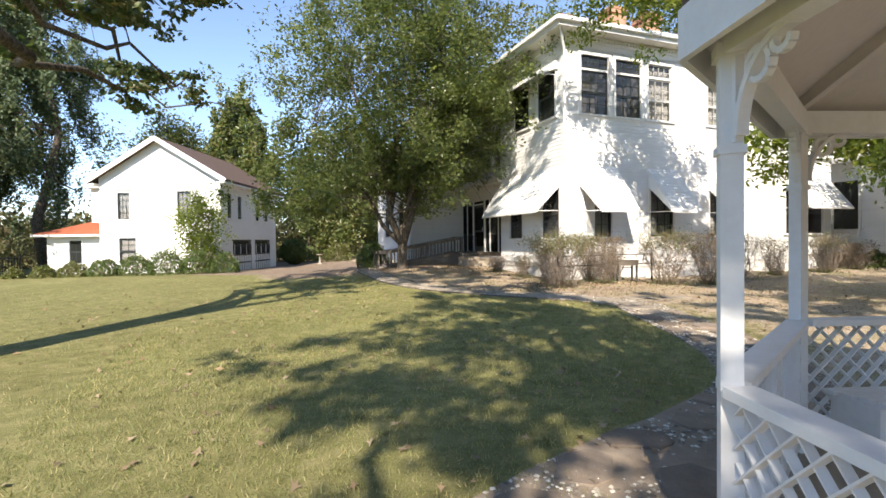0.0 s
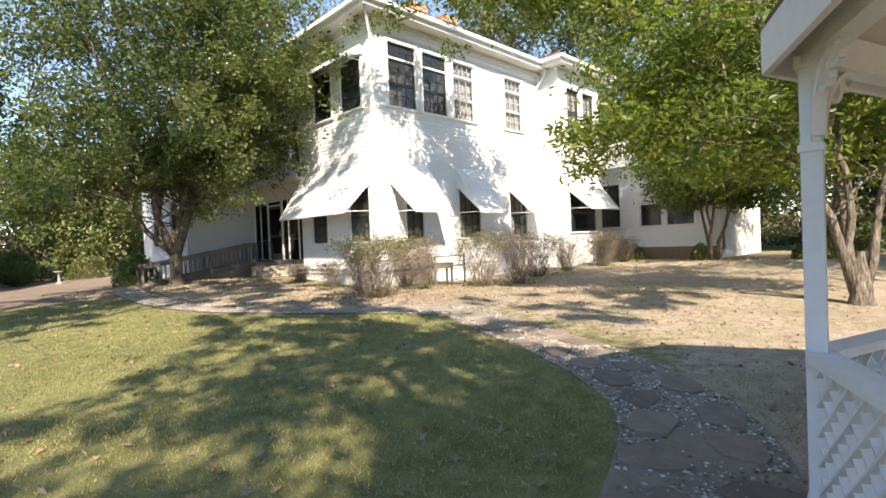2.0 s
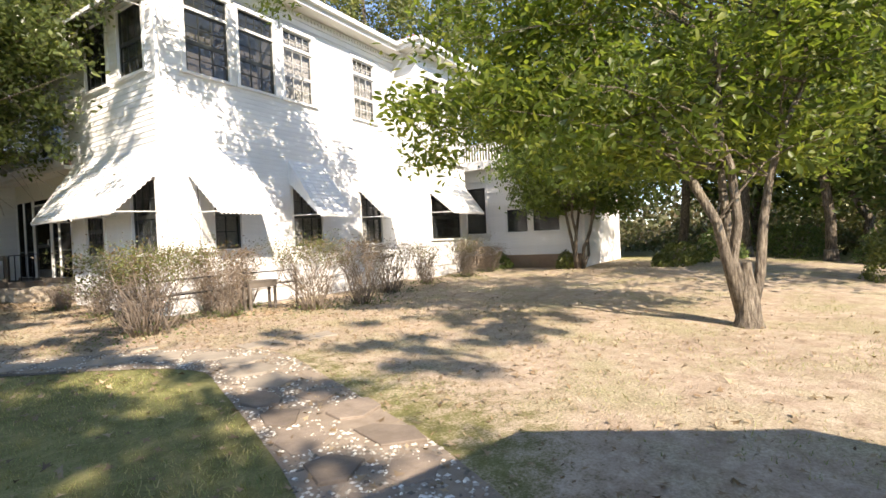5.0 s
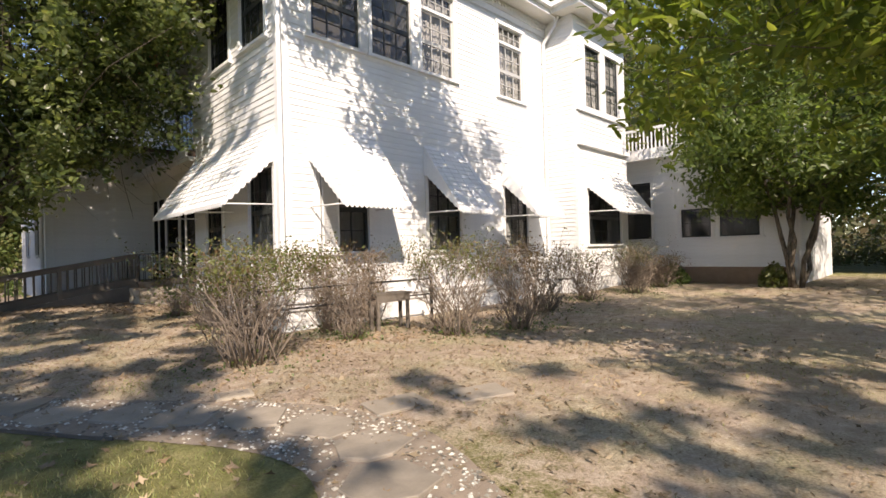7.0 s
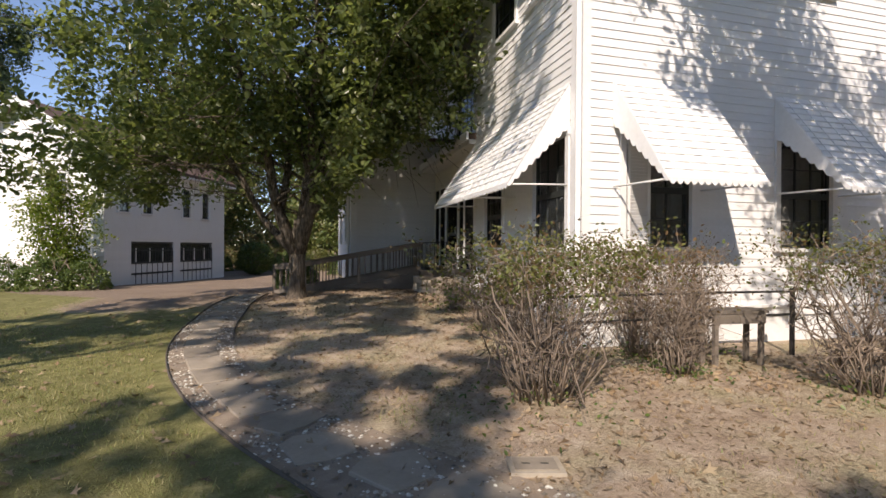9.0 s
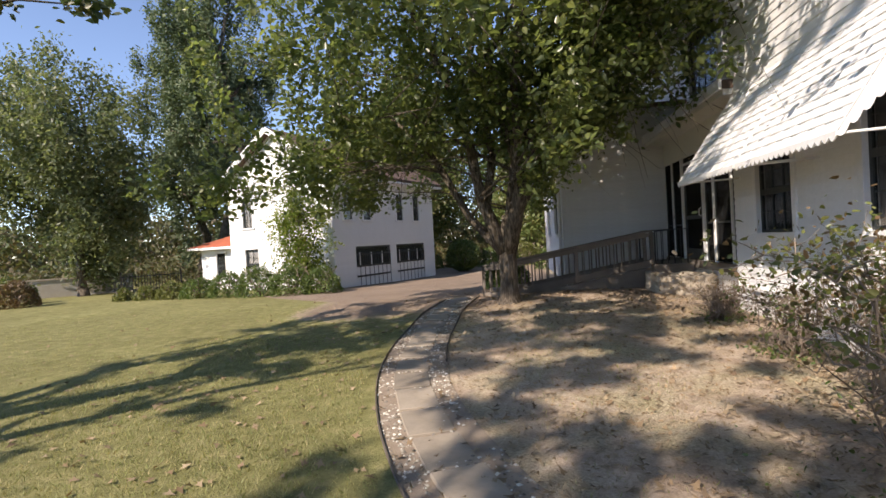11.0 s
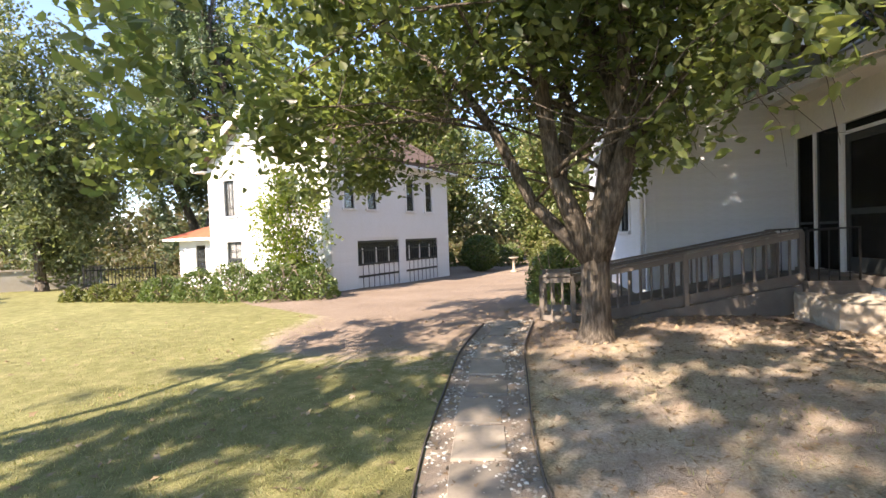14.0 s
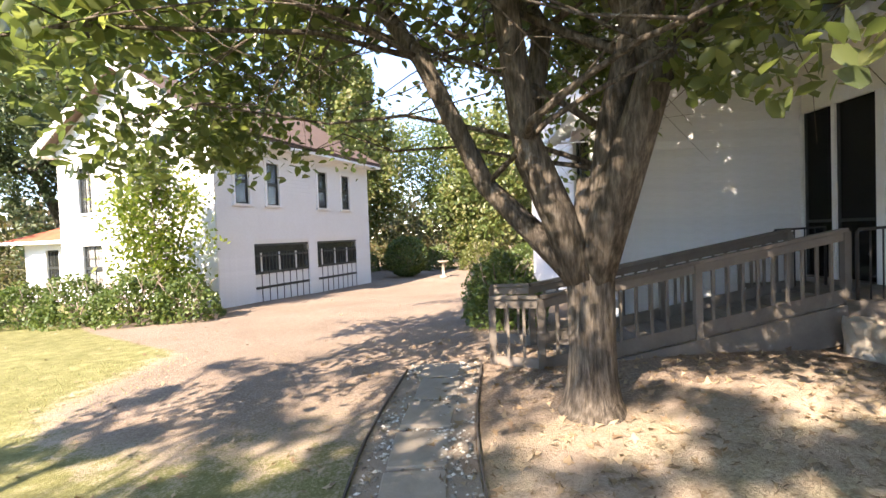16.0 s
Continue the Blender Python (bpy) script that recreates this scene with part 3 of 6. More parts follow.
def window(m, x0, x1, z0, z1, cols=3, rows=4, transom=0.0, label="", sill=True, curtain=False, mid=True, sash=DARKTRIM):
    """A framed window set into a wall's opening, with sashes, glazing bars, panes and a dark-coloured box for the dim
    room behind it.
    """
    top = thing("window", m, label, "window", "house windows")
    t = 0.09
    frm = boxes((x0 - t, x0, -0.045, 0.10, z0, z1), (x1, x1 + t, -0.045, 0.10, z0, z1), (x0 - t - 0.02, x1 + t + 0.02, -0.055, 0.10, z1, z1 + 0.11))
    part("window_frame", frm, TRIM, top)
    if sill:
        part("window_sill", boxes((x0 - t - 0.04, x1 + t + 0.04, -0.09, 0.10, z0 - 0.06, z0)), TRIM, top)
    def light(za, zb, nc, nr):
        s = 0.045
        bm = boxes((x0, x0 + s, 0.02, 0.06, za, zb), (x1 - s, x1, 0.02, 0.06, za, zb), (x0 + s, x1 - s, 0.02, 0.06, za, za + s), (x0 + s, x1 - s, 0.02, 0.06, zb - s, zb))
        for i in range(1, nc):
            x = x0 + s + (x1 - x0 - 2 * s) * i / nc
            box(bm, x - 0.009, x + 0.009, 0.025, 0.055, za + s, zb - s)
        for j in range(1, nr):
            z = za + s + (zb - za - 2 * s) * j / nr
            box(bm, x0 + s, x1 - s, 0.028, 0.052, z - 0.009, z + 0.009)
        holder = part("sash", bm, sash, top)
        g = part("pane", boxes((x0 + s, x1 - s, 0.038, 0.044, za + s, zb - s)), GLASS, holder)
        g.visible_shadow = False
    zt = z1 - transom
    if transom:
        light(zt + 0.03, z1, cols * 2 - 1 if cols < 3 else cols + 1, 2)
        part("transom_bar", boxes((x0, x1, -0.02, 0.09, zt - 0.03, zt + 0.03)), TRIM, top)
        zt -= 0.03
    if mid:
        zm = (z0 + zt) / 2
        light(z0, zm, cols, rows // 2)
        light(zm, zt, cols, rows // 2)
    else:
        light(z0, zt, cols, rows)
    # Shallow box behind the panes; its dark colour stands for the room's dimness.
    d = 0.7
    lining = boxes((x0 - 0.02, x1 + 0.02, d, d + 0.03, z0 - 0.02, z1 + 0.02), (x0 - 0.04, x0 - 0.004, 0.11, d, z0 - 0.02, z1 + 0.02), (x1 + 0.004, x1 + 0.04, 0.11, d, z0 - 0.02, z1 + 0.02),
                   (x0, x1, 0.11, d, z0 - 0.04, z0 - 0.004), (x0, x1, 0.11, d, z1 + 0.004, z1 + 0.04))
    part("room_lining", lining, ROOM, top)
    if curtain:
        bm = bmesh.new()
        for side in (0, 1):
            w = (x1 - x0) * 0.465
            for i in range(8):
                xa = (x0 + 0.03 + w * i / 8) if side == 0 else (x1 - 0.03 - w * (i + 1) / 8)
                box(bm, xa, xa + w / 8, 0.13 + 0.02 * (i % 2), 0.15 + 0.02 * (i % 2), z0 + 0.03, z1 - 0.05)
        part("curtain", bm, CURTAIN, top, "pale gathered curtain")
    return top


def awning(m, x0, x1, ztop, zfront, reach, zside, label, arms=True, scallop=0.045):
    """A ribbed metal window awning: sloping slats, scalloped valance and side wings, held by two arms."""
    top = thing("awning", m, label, "awning", "window awnings")
    n = max(8, int((x1 - x0) / 0.13))
    slope = bmesh.new()
    rise = ztop - zfront
    for i in range(n):
        a, b = x0 + (x1 - x0) * i / n, x0 + (x1 - x0) * (i + 1) / n
        h = 0.012 if i % 2 else 0.0
        vs = [slope.verts.new(v) for v in ((a, -0.02, ztop + h), (b, -0.02, ztop + h), (b, -reach, zfront + h), (a, -reach, zfront + h),
                                           (a, -0.02, ztop + h - 0.014), (b, -0.02, ztop + h - 0.014), (b, -reach, zfront + h - 0.014), (a, -reach, zfront + h - 0.014))]
        for f in ((0, 3, 2, 1), (4, 5, 6, 7), (0, 1, 5, 4), (3, 7, 6, 2), (0, 4, 7, 3), (1, 2, 6, 5)):
            slope.faces.new([vs[k] for k in f])
    canopy = part("canopy", slope, AWNING, top)
    m_ribs = max(4, int(math.hypot(rise, reach) / 0.13))
    for j in range(1, m_ribs):
        t = j / m_ribs
        y, z = -0.02 - (reach - 0.02) * t, ztop - rise * t
        rib = bmesh.new()
        beam(rib, (x0, y, z + 0.014), (x1, y, z + 0.014), 0.018, 0.012)
        part("rib", rib, AWNING, canopy)
    val = bmesh.new()
    k = max(6, int((x1 - x0) / 0.10))
    outline = [(x0, zfront + 0.01), (x0, zfront - 0.03)]
    for i in range(k):
        for s in range(1, 5):
            t = s / 4
            outline.append((x0 + (x1 - x0) * (i + t) / k, zfront - 0.03 - scallop * math.sin(math.pi * t)))
    outline.append((x1, zfront + 0.01))
    prism(val, outline, -reach - 0.006, -reach + 0.006)
    part("valance", val, AWNING, top)
    for x in (x0, x1):
        wing = bmesh.new()
        ksteps = 9
        low = []
        for i in range(ksteps):
            for s in range(4):
                t = (i + s / 4) / ksteps
                low.append((-0.02 - (reach - 0.02) * t, zside + (zfront - 0.03 - zside) * t - scallop * math.sin(math.pi * s / 4)))
        pts = [(-0.02, ztop - 0.015), *low, (-reach, zfront - 0.03), (-reach, zfront - 0.015)]
        va = [wing.verts.new((x - 0.006, y, z)) for y, z in pts]
        vb = [wing.verts.new((x + 0.006, y, z)) for y, z in pts]
        c = len(pts)
        wing.faces.new(va)
        wing.faces.new(vb[::-1])
        for i in range(c):
            wing.faces.new((va[i], vb[i], vb[(i + 1) % c], va[(i + 1) % c]))
        bmesh.ops.recalc_face_normals(wing, faces=wing.faces)
        part("wing", wing, AWNING, top)
    if arms:
        for x in (x0 + 0.02, x1 - 0.02):
            bm = bmesh.new()
            tube(bm, [(x, 0.0, zfront + 0.02), (x, -reach + 0.02, zfront - 0.01)], [0.014, 0.014], 6)
            part("arm", bm, GALV, top)
    return top


S0 = wall_frame(0, 0, SOUTH)
W0 = wall_frame(0, 0, WEST)
# openings: along the wall, and up
UP_S = [(0.62, 1.70, 5.45, 7.36), (2.00, 3.06, 5.45, 7.36), (3.38, 4.42, 5.45, 7.36), (6.12, 7.16, 5.45, 7.36)]
LOW_S = [(0.72, 1.82, 1.45, 3.08), (3.46, 4.52, 1.45, 3.08), (6.22, 7.24, 1.45, 3.08)]
UP_W = [(-1.58, -0.50, 5.42, 6.95), (-3.22, -2.14, 5.42, 6.95)]
LOW_W = [(-1.34, -0.30, 1.43, 3.02), (-3.62, -2.68, 1.43, 2.62)]
EAVE = 7.95
def grow(hs, t=0.09):
    return [(a - t, b + t, c, d + 0.11) for a, b, c, d in hs]
clad_wall("wall_south", S0, 0.16, 8.25, 0.55, EAVE, grow(UP_S + LOW_S), "white lapped board wall of the house", 330)
clad_wall("wall_west", W0, -4.40, -0.16, 0.55, EAVE, grow(UP_W + LOW_W), "white lapped board side wall of the house", 220)
for hs, m in ((UP_S, S0), (UP_W, W0)):
    for i, h in enumerate(hs):
        window(m, *h, cols=3, rows=4, transom=0.46 if m is S0 else 0.0, label="dark-sashed upper window with small panes", curtain=(m is S0 and i > 1),
               sash=DARKTRIM if i < 2 else PALE_SASH)
for hs, m in ((LOW_S, S0), (LOW_W, W0)):
    for h in hs:
        window(m, *h, cols=3, rows=4, label="dark-sashed ground floor window below an awning", curtain=m is S0)
shutter = thing("louvered_shutter", S0, "white louvered shutter in the corner window", "shutter")
part("shutter_frame", boxes((0.77, 0.81, -0.012, 0.018, 1.47, 3.05), (1.10, 1.14, -0.012, 0.018, 1.47, 3.05), (0.81, 1.10, -0.012, 0.018, 1.47, 1.55), (0.81, 1.10, -0.012, 0.018, 2.98, 3.05)), TRIM, shutter)
slat_mesh = bmesh.new()
beam(slat_mesh, (0.81, 0.003, 0.0), (1.10, 0.003, 0.0), 0.006, 0.05, up=(0, -0.5, 0.8))
slat_data = mesh_of("slat", slat_mesh, TRIM)
for k in range(29):
    part("slat", slat_data, TRIM, shutter).location = (0, 0, 1.58 + k * 0.0485)
for a, b in ((0.52, 2.02), (3.36, 4.66), (6.12, 7.36)):
    awning(S0, a, b, 3.77, 2.26, 1.13, 3.18, "white ribbed metal awning with a scalloped edge")
awning(W0, -2.12, -0.22, 3.75, 2.30, 0.95, 3.16, "white metal awning beside the house corner")
awning(W0, -4.2, -2.2, 3.72, 2.30, 0.95, 3.14, "white metal awning next to the porch")
awning(W0, -3.42, -0.34, 7.25, 6.72, 0.75, 6.98, "small white metal awning over upper windows")
single("corner_board", boxes((-0.035, 0.16, -0.035, 0.16, 0.5, EAVE)), TRIM, pose(0, 0, 0), "white painted corner board of the house", "trim", kind="structure")
# water table and plinth
single("baseboard_south", boxes((0.0, 8.3, -0.06, 0.2, 0.42, 0.55), (-0.06, 8.3, -0.10, 0.2, 0.55, 0.585)), TRIM, S0, "white water table board along the wall", "trim", kind="structure")
single("foundation_south", boxes((0.0, 8.25, -0.02, 0.25, -0.3, 0.42)), WHITE, S0, "white-washed masonry foundation below the boards", "foundation", kind="structure")
single("baseboard_west", boxes((-4.4, 0.06, -0.06, 0.2, 0.42, 0.55), (-4.4, 0.10, -0.10, 0.2, 0.55, 0.585)), TRIM, W0, "white water table board along the side wall", "trim", kind="structure")
single("foundation_west", boxes((-4.4, -0.02, -0.02, 0.25, -0.3, 0.42)), WHITE, W0, "masonry foundation below the side wall", "foundation", kind="structure")

# projecting bay on the south side
B0 = wall_frame(8.3, -0.96, SOUTH)
BAY_UP = [(0.55, 1.45, 5.45, 7.25), (1.75, 2.65, 5.45, 7.25)]
BAY_LOW = [(0.55, 2.6, 1.5, 3.05)]
clad_wall("wall_bay", B0, 0.12, 3.1, 0.55, EAVE, grow(BAY_UP + BAY_LOW), "white lapped board wall of the projecting bay", 120)
for h in BAY_UP:
    window(B0, *h, cols=2, rows=4, label="upper bay window with pale blinds", curtain=True)
window(B0, *BAY_LOW[0], cols=5, rows=4, label="wide ground floor bay window below an awning")
awning(B0, 0.45, 2.75, 3.70, 2.42, 1.0, 3.2, "white metal awning on the projecting bay")
clad_wall("wall_bay_side", wall_frame(8.26, 0, WEST), 0.035, 0.955, 0.55, EAVE, [], "white return wall of the bay", 70)
single("corner_board_bay", boxes((8.24, 8.42, -1.0, -0.9, 0.5, EAVE)), TRIM, pose(0, 0, 0), "white corner board of the bay", "trim", kind="structure")
single("wall_bay_end", boxes((11.2, 11.4, -0.96, 6.0, 0.55, EAVE)), WHITE, pose(0, 0, 0), "white end wall of the house", "wall", kind="structure")
single("foundation_bay", boxes((8.3, 11.4, -0.94, -0.7, -0.3, 0.55), (8.28, 8.45, -0.7, -0.022, -0.3, 0.55)), WHITE, pose(0, 0, 0), "masonry foundation of the bay", "foundation", kind="structure")
single("belt_trim", boxes((8.28, 11.42, -1.06, -0.96, 5.28, 5.38), (8.28, 11.42, -1.09, -0.96, 4.3, 4.42)), TRIM, pose(0, 0, 0), "white moulded belt courses on the bay", "trim", kind="structure")
# downspout in the inner corner
dsp = bmesh.new()
tube(dsp, [(8.05, -0.62, 7.95), (8.08, -0.5, 7.7), (8.12, -0.1, 7.35), (8.14, -0.08, 7.1), (8.14, -0.08, 0.6), (8.14, -0.25, 0.45)], [0.05] * 6, 8)
single("downspout", dsp, TRIM, pose(0, 0, 0), "white metal downspout in the inner corner", "downspout")
dsp = bmesh.new()
tube(dsp, [(-0.42, -0.42, 7.95), (-0.3, -0.3, 7.7), (-0.06, -0.09, 7.4), (-0.06, -0.09, 7.1), (-0.06, -0.09, 0.6), (-0.2, -0.2, 0.4)], [0.045] * 6, 8)
single("downspout", dsp, TRIM, pose(0, 0, 0), "white metal downspout on the house corner", "downspout")

# other walls that close the house
single("wall_east_block", boxes((11.2, 11.4, 6.0, 9.2, 0.5, EAVE)), WHITE, pose(0, 0, 0), "white east wall of the house", "wall", kind="structure")
single("wall_north", boxes((0.0, 11.4, 13.8, 14.0, 0.5, EAVE)), WHITE, pose(0, 0, 0), "white north wall of the house", "wall", kind="structure")


def hip_roof(name, x0, x1, y0, y1, z, rise, over, label, ridge=0.35):
    """Tiled hip roof with boxed eaves and gutters, on four sides."""
    top = thing(name, pose(0, 0, 0), label, "roof", kind="structure")
    X0, X1, Y0, Y1 = x0 - over, x1 + over, y0 - over, y1 + over
    inset = min(X1 - X0, Y1 - Y0) * 0.5
    def at(i, j, t):
        return None
    bm = bmesh.new()
    lo = [bm.verts.new(p) for p in ((X0, Y0, z + 0.2), (X1, Y0, z + 0.2), (X1, Y1, z + 0.2), (X0, Y1, z + 0.2))]
    if X1 - X0 > Y1 - Y0:
        r = [bm.verts.new((X0 + inset, (Y0 + Y1) / 2, z + 0.2 + rise)), bm.verts.new((X1 - inset, (Y0 + Y1) / 2, z + 0.2 + rise))]
        fs = ((lo[0], lo[1], r[1], r[0]), (lo[1], lo[2], r[1]), (lo[2], lo[3], r[0], r[1]), (lo[3], lo[0], r[0]))
    else:
        r = [bm.verts.new(((X0 + X1) / 2, Y0 + inset, z + 0.2 + rise)), bm.verts.new(((X0 + X1) / 2, Y1 - inset, z + 0.2 + rise))]
        fs = ((lo[0], lo[1], r[0]), (lo[1], lo[2], r[1], r[0]), (lo[2], lo[3], r[1]), (lo[3], lo[0], r[0], r[1]))
    for f in fs:
        bm.faces.new(f)
    part("roof_deck", bm, TILE, top)
    rows = bmesh.new()
    n = int(inset / 0.33)
    for k in range(n):
        t0, t1 = k / n, (k + 1) / n
        for sx, sy, length in ((0, -1, X1 - X0), (0, 1, X1 - X0), (-1, 0, Y1 - Y0), (1, 0, Y1 - Y0)):
            a, b = inset * t0, inset * t1
            if length - 2 * a < 0.4:
                continue
            zz = z + 0.2 + rise * t0 + 0.03
            cols = max(1, int((length - 2 * a) / 0.30))
            for c in range(cols):
                u0 = a + (length - 2 * a) * c / cols
                u1 = u0 + 0.2
                za, zb = zz + 0.03, z + 0.2 + rise * t1 + 0.03
                if sx == 0:
                    ya, yb = (Y0 + a, Y0 + b) if sy < 0 else (Y1 - a, Y1 - b)
                    q = [(X0 + u0, ya, za), (X0 + u1, ya, za), (X0 + u1, yb, zb), (X0 + u0, yb, zb)]
                    top_mid = [(X0 + (u0 + u1) / 2, ya, za + 0.07), (X0 + (u0 + u1) / 2, yb, zb + 0.05)]
                else:
                    xa, xb = (X0 + a, X0 + b) if sx < 0 else (X1 - a, X1 - b)
                    q = [(xa, Y0 + u0, za), (xa, Y0 + u1, za), (xb, Y0 + u1, zb), (xb, Y0 + u0, zb)]
                    top_mid = [(xa, Y0 + (u0 + u1) / 2, za + 0.07), (xb, Y0 + (u0 + u1) / 2, zb + 0.05)]
                v = [rows.verts.new(p) for p in q]
                m = [rows.verts.new(p) for p in top_mid]
                rows.faces.new((v[0], m[0], m[1], v[3]))
                rows.faces.new((m[0], v[1], v[2], m[1]))
                rows.faces.new((v[0], v[1], m[0]))
    tagged(part("roof_tile", rows, TILE, top), kind="stuff")
    soffit = boxes((X0, X1, Y0, y0 - 0.002, z + 0.0, z + 0.03), (X0, X1, y1 + 0.002, Y1, z, z + 0.03), (X0, x0 - 0.002, y0 - 0.002, y1 + 0.002, z, z + 0.03), (x1 + 0.002, X1, y0 - 0.002, y1 + 0.002, z, z + 0.03))
    part("soffit", soffit, CREAM, top)
    part("fascia", boxes((X0 - 0.02, X1 + 0.02, Y0 - 0.03, Y0, z - 0.03, z + 0.2), (X0 - 0.02, X1 + 0.02, Y1, Y1 + 0.03, z - 0.03, z + 0.2), (X0 - 0.03, X0, Y0, Y1, z - 0.03, z + 0.2), (X1, X1 + 0.03, Y0, Y1, z - 0.03, z + 0.2)), TRIM, top)
    gut = bmesh.new()
    for a, b in (((X0 - 0.1, Y0 - 0.09, z + 0.16), (X1 + 0.1, Y0 - 0.09, z + 0.16)), ((X0 - 0.09, Y0 - 0.1, z + 0.16), (X0 - 0.09, Y1 + 0.1, z + 0.16))):
        beam(gut, a, b, 0.12, 0.12)
    part("gutter", gut, TRIM, top)
    return top


hip_roof("main_roof", 0, 11.4, 0, 14.0, EAVE, 1.7, 0.55, "red clay tiled hip roof with white boxed eaves")
hip_roof("bay_roof", 8.3, 11.4, -0.96, 3.0, EAVE + 0.02, 0.8, 0.5, "red tiled roof over the projecting bay")
# moulding below the eaves
single("cornice", boxes((-0.09, 8.3, -0.09, -0.035, 7.72, 7.94), (-0.09, -0.035, -0.035, 4.4, 7.72, 7.94), (-0.05, 8.3, -0.055, -0.036, 7.56, 7.72)), TRIM, pose(0, 0, 0), "white moulded cornice below the eaves", "trim", kind="structure")
dent = bmesh.new()
for i in range(64):
    box(dent, -0.05 + i * 0.13, 0.0 + i * 0.13, -0.14, -0.09, 7.80, 7.88)
tagged(single("dentil_row", dent, TRIM, pose(0, 0, 0), "row of small white dentils below the eaves", "trim"), kind="structure")
for cx, cy in ((5.7, 4.5), (7.6, 4.5)):
    bm = boxes((cx - 0.4, cx + 0.4, cy - 0.4, cy + 0.4, 8.4, 11.4), (cx - 0.47, cx + 0.47, cy - 0.47, cy + 0.47, 11.2, 11.35), (cx - 0.44, cx + 0.44, cy - 0.44, cy + 0.44, 11.4, 11.52))
    single("chimney", bm, CHIMNEY, pose(0, 0, 0), "brick chimney rising above the tiled roof", "chimney")

# ---- screened porch on the west side ----
P_Y0, P_Y1 = 4.4, 9.0
porch_roof = thing("porch_roof", pose(0, 0, 0), "low porch roof with deep white eaves", "roof", kind="structure")
part("roof_deck", boxes((-0.20, 0.87, P_Y0 - 0.15, P_Y1 - 0.035, 3.80, 3.94)), SHINGLE, porch_roof)
part("soffit", boxes((-0.17, 0.87, P_Y0 - 0.12, P_Y1 - 0.035, 3.70, 3.798)), CREAM, porch_roof)
part("fascia", boxes((-0.25, -0.202, P_Y0 - 0.18, P_Y1 - 0.035, 3.78, 3.96)), TRIM, porch_roof)
SCR = wall_frame(0.28, 0, WEST)
single("porch_header", boxes((-8.96, -4.42, -0.02, 0.12, 3.16, 3.70)), CREAM, SCR, "cream painted beam above the porch screens", "beam", kind="structure")
single("porch_floor", boxes((0.22, 2.4, 4.42, 8.96, 0.70, 0.86)), DECK, pose(0, 0, 0), "worn boarded porch floor", "floor", kind="structure")
single("porch_skirt", boxes((-8.99, -4.42, -0.01, 0.06, 0.25, 0.70)), TRIM, SCR, "white boards below the porch floor", "skirting", kind="structure")
for i, (a, b) in enumerate(((8.42, 8.93), (7.76, 8.36), (6.0, 6.42), (5.2, 5.94), (4.52, 5.14))):
    sc = thing("porch_screen", SCR, "dark insect screen panel in a white frame", "screen", "porch screens")
    part("screen_frame", boxes((-b, -b + 0.035, 0.0, 0.05, 0.88, 3.16), (-a - 0.035, -a, 0.0, 0.05, 0.88, 3.16), (-b + 0.035, -a - 0.035, 0.0, 0.05, 1.62, 1.66)), DARKTRIM, sc)
    part("mesh", boxes((-b + 0.035, -a - 0.035, 0.02, 0.026, 0.88, 3.16)), SCREEN, sc)
for y in (8.96, 8.39, 7.70, 6.49, 5.97, 5.17, 4.46):
    w = 0.055 if y in (7.70, 6.49) else 0.03
    single("porch_post", boxes((-y - w, -y + w, -0.03, 0.10, 0.86, 3.16)), TRIM, SCR, "white painted porch post", "post", "porch posts")
door = thing("door_1", SCR, "dark screen door closed on the porch", "door", kind="structure")
part("door_frame", boxes((-7.64, -7.54, 0.0, 0.045, 0.88, 2.98), (-6.65, -6.55, 0.0, 0.045, 0.88, 2.98), (-7.54, -6.65, 0.0, 0.045, 2.86, 2.98), (-7.54, -6.65, 0.0, 0.045, 0.88, 1.1), (-7.54, -6.65, 0.0, 0.045, 1.75, 1.84)), DARKTRIM, door)
part("mesh", boxes((-7.54, -6.65, 0.02, 0.026, 1.1, 2.86)), SCREEN, door)
hd = bmesh.new()
tube(hd, [(-6.62, -0.02, 1.8), (-6.62, -0.06, 1.82), (-6.62, -0.06, 1.95), (-6.62, -0.02, 1.97)], [0.012] * 4, 6)
part("door_handle", hd, GALV, door)
single("transom_panel", boxes((-7.64, -6.55, 0.01, 0.03, 3.03, 3.15)), SCREEN, SCR, "dark transom above the screen door", "transom", kind="structure")
single("door_head", boxes((-7.66, -6.53, -0.02, 0.09, 2.98, 3.03)), TRIM, SCR, "white head of the door opening", "trim", kind="structure")
single("wall_porch_back", boxes((2.4, 2.55, 4.4, 9.0, 0.5, 3.7)), WHITE, pose(0, 0, 0), "white house wall behind the porch", "wall", kind="structure")
single("wall_porch_side", boxes((0.0, 2.4, 4.2, 4.39, 0.5, 3.6)), WHITE, pose(0, 0, 0), "white side wall of the porch", "wall", kind="structure")
# upper storey above the porch, set back and dark
UPW = [(-6.6, -5.0, 4.6, 6.3), (-8.6, -7.0, 4.6, 6.3)]
clad_wall("wall_upper_west", wall_frame(0.88, 0, WEST), -13.5, -4.4, 3.94, 6.6, grow(UPW), "white upper wall set back above the porch", 100)
for a, b in ((5.0, 6.6), (7.0, 8.6)):
    window(wall_frame(0.88, 0, WEST), -b, -a, 4.6, 6.3, cols=4, rows=4, label="dark upper porch window", mid=False)
hip_roof("low_roof", 0.85, 5.0, 4.45, 13.5, 6.6, 0.9, 0.6, "lower red tiled roof behind the corner")

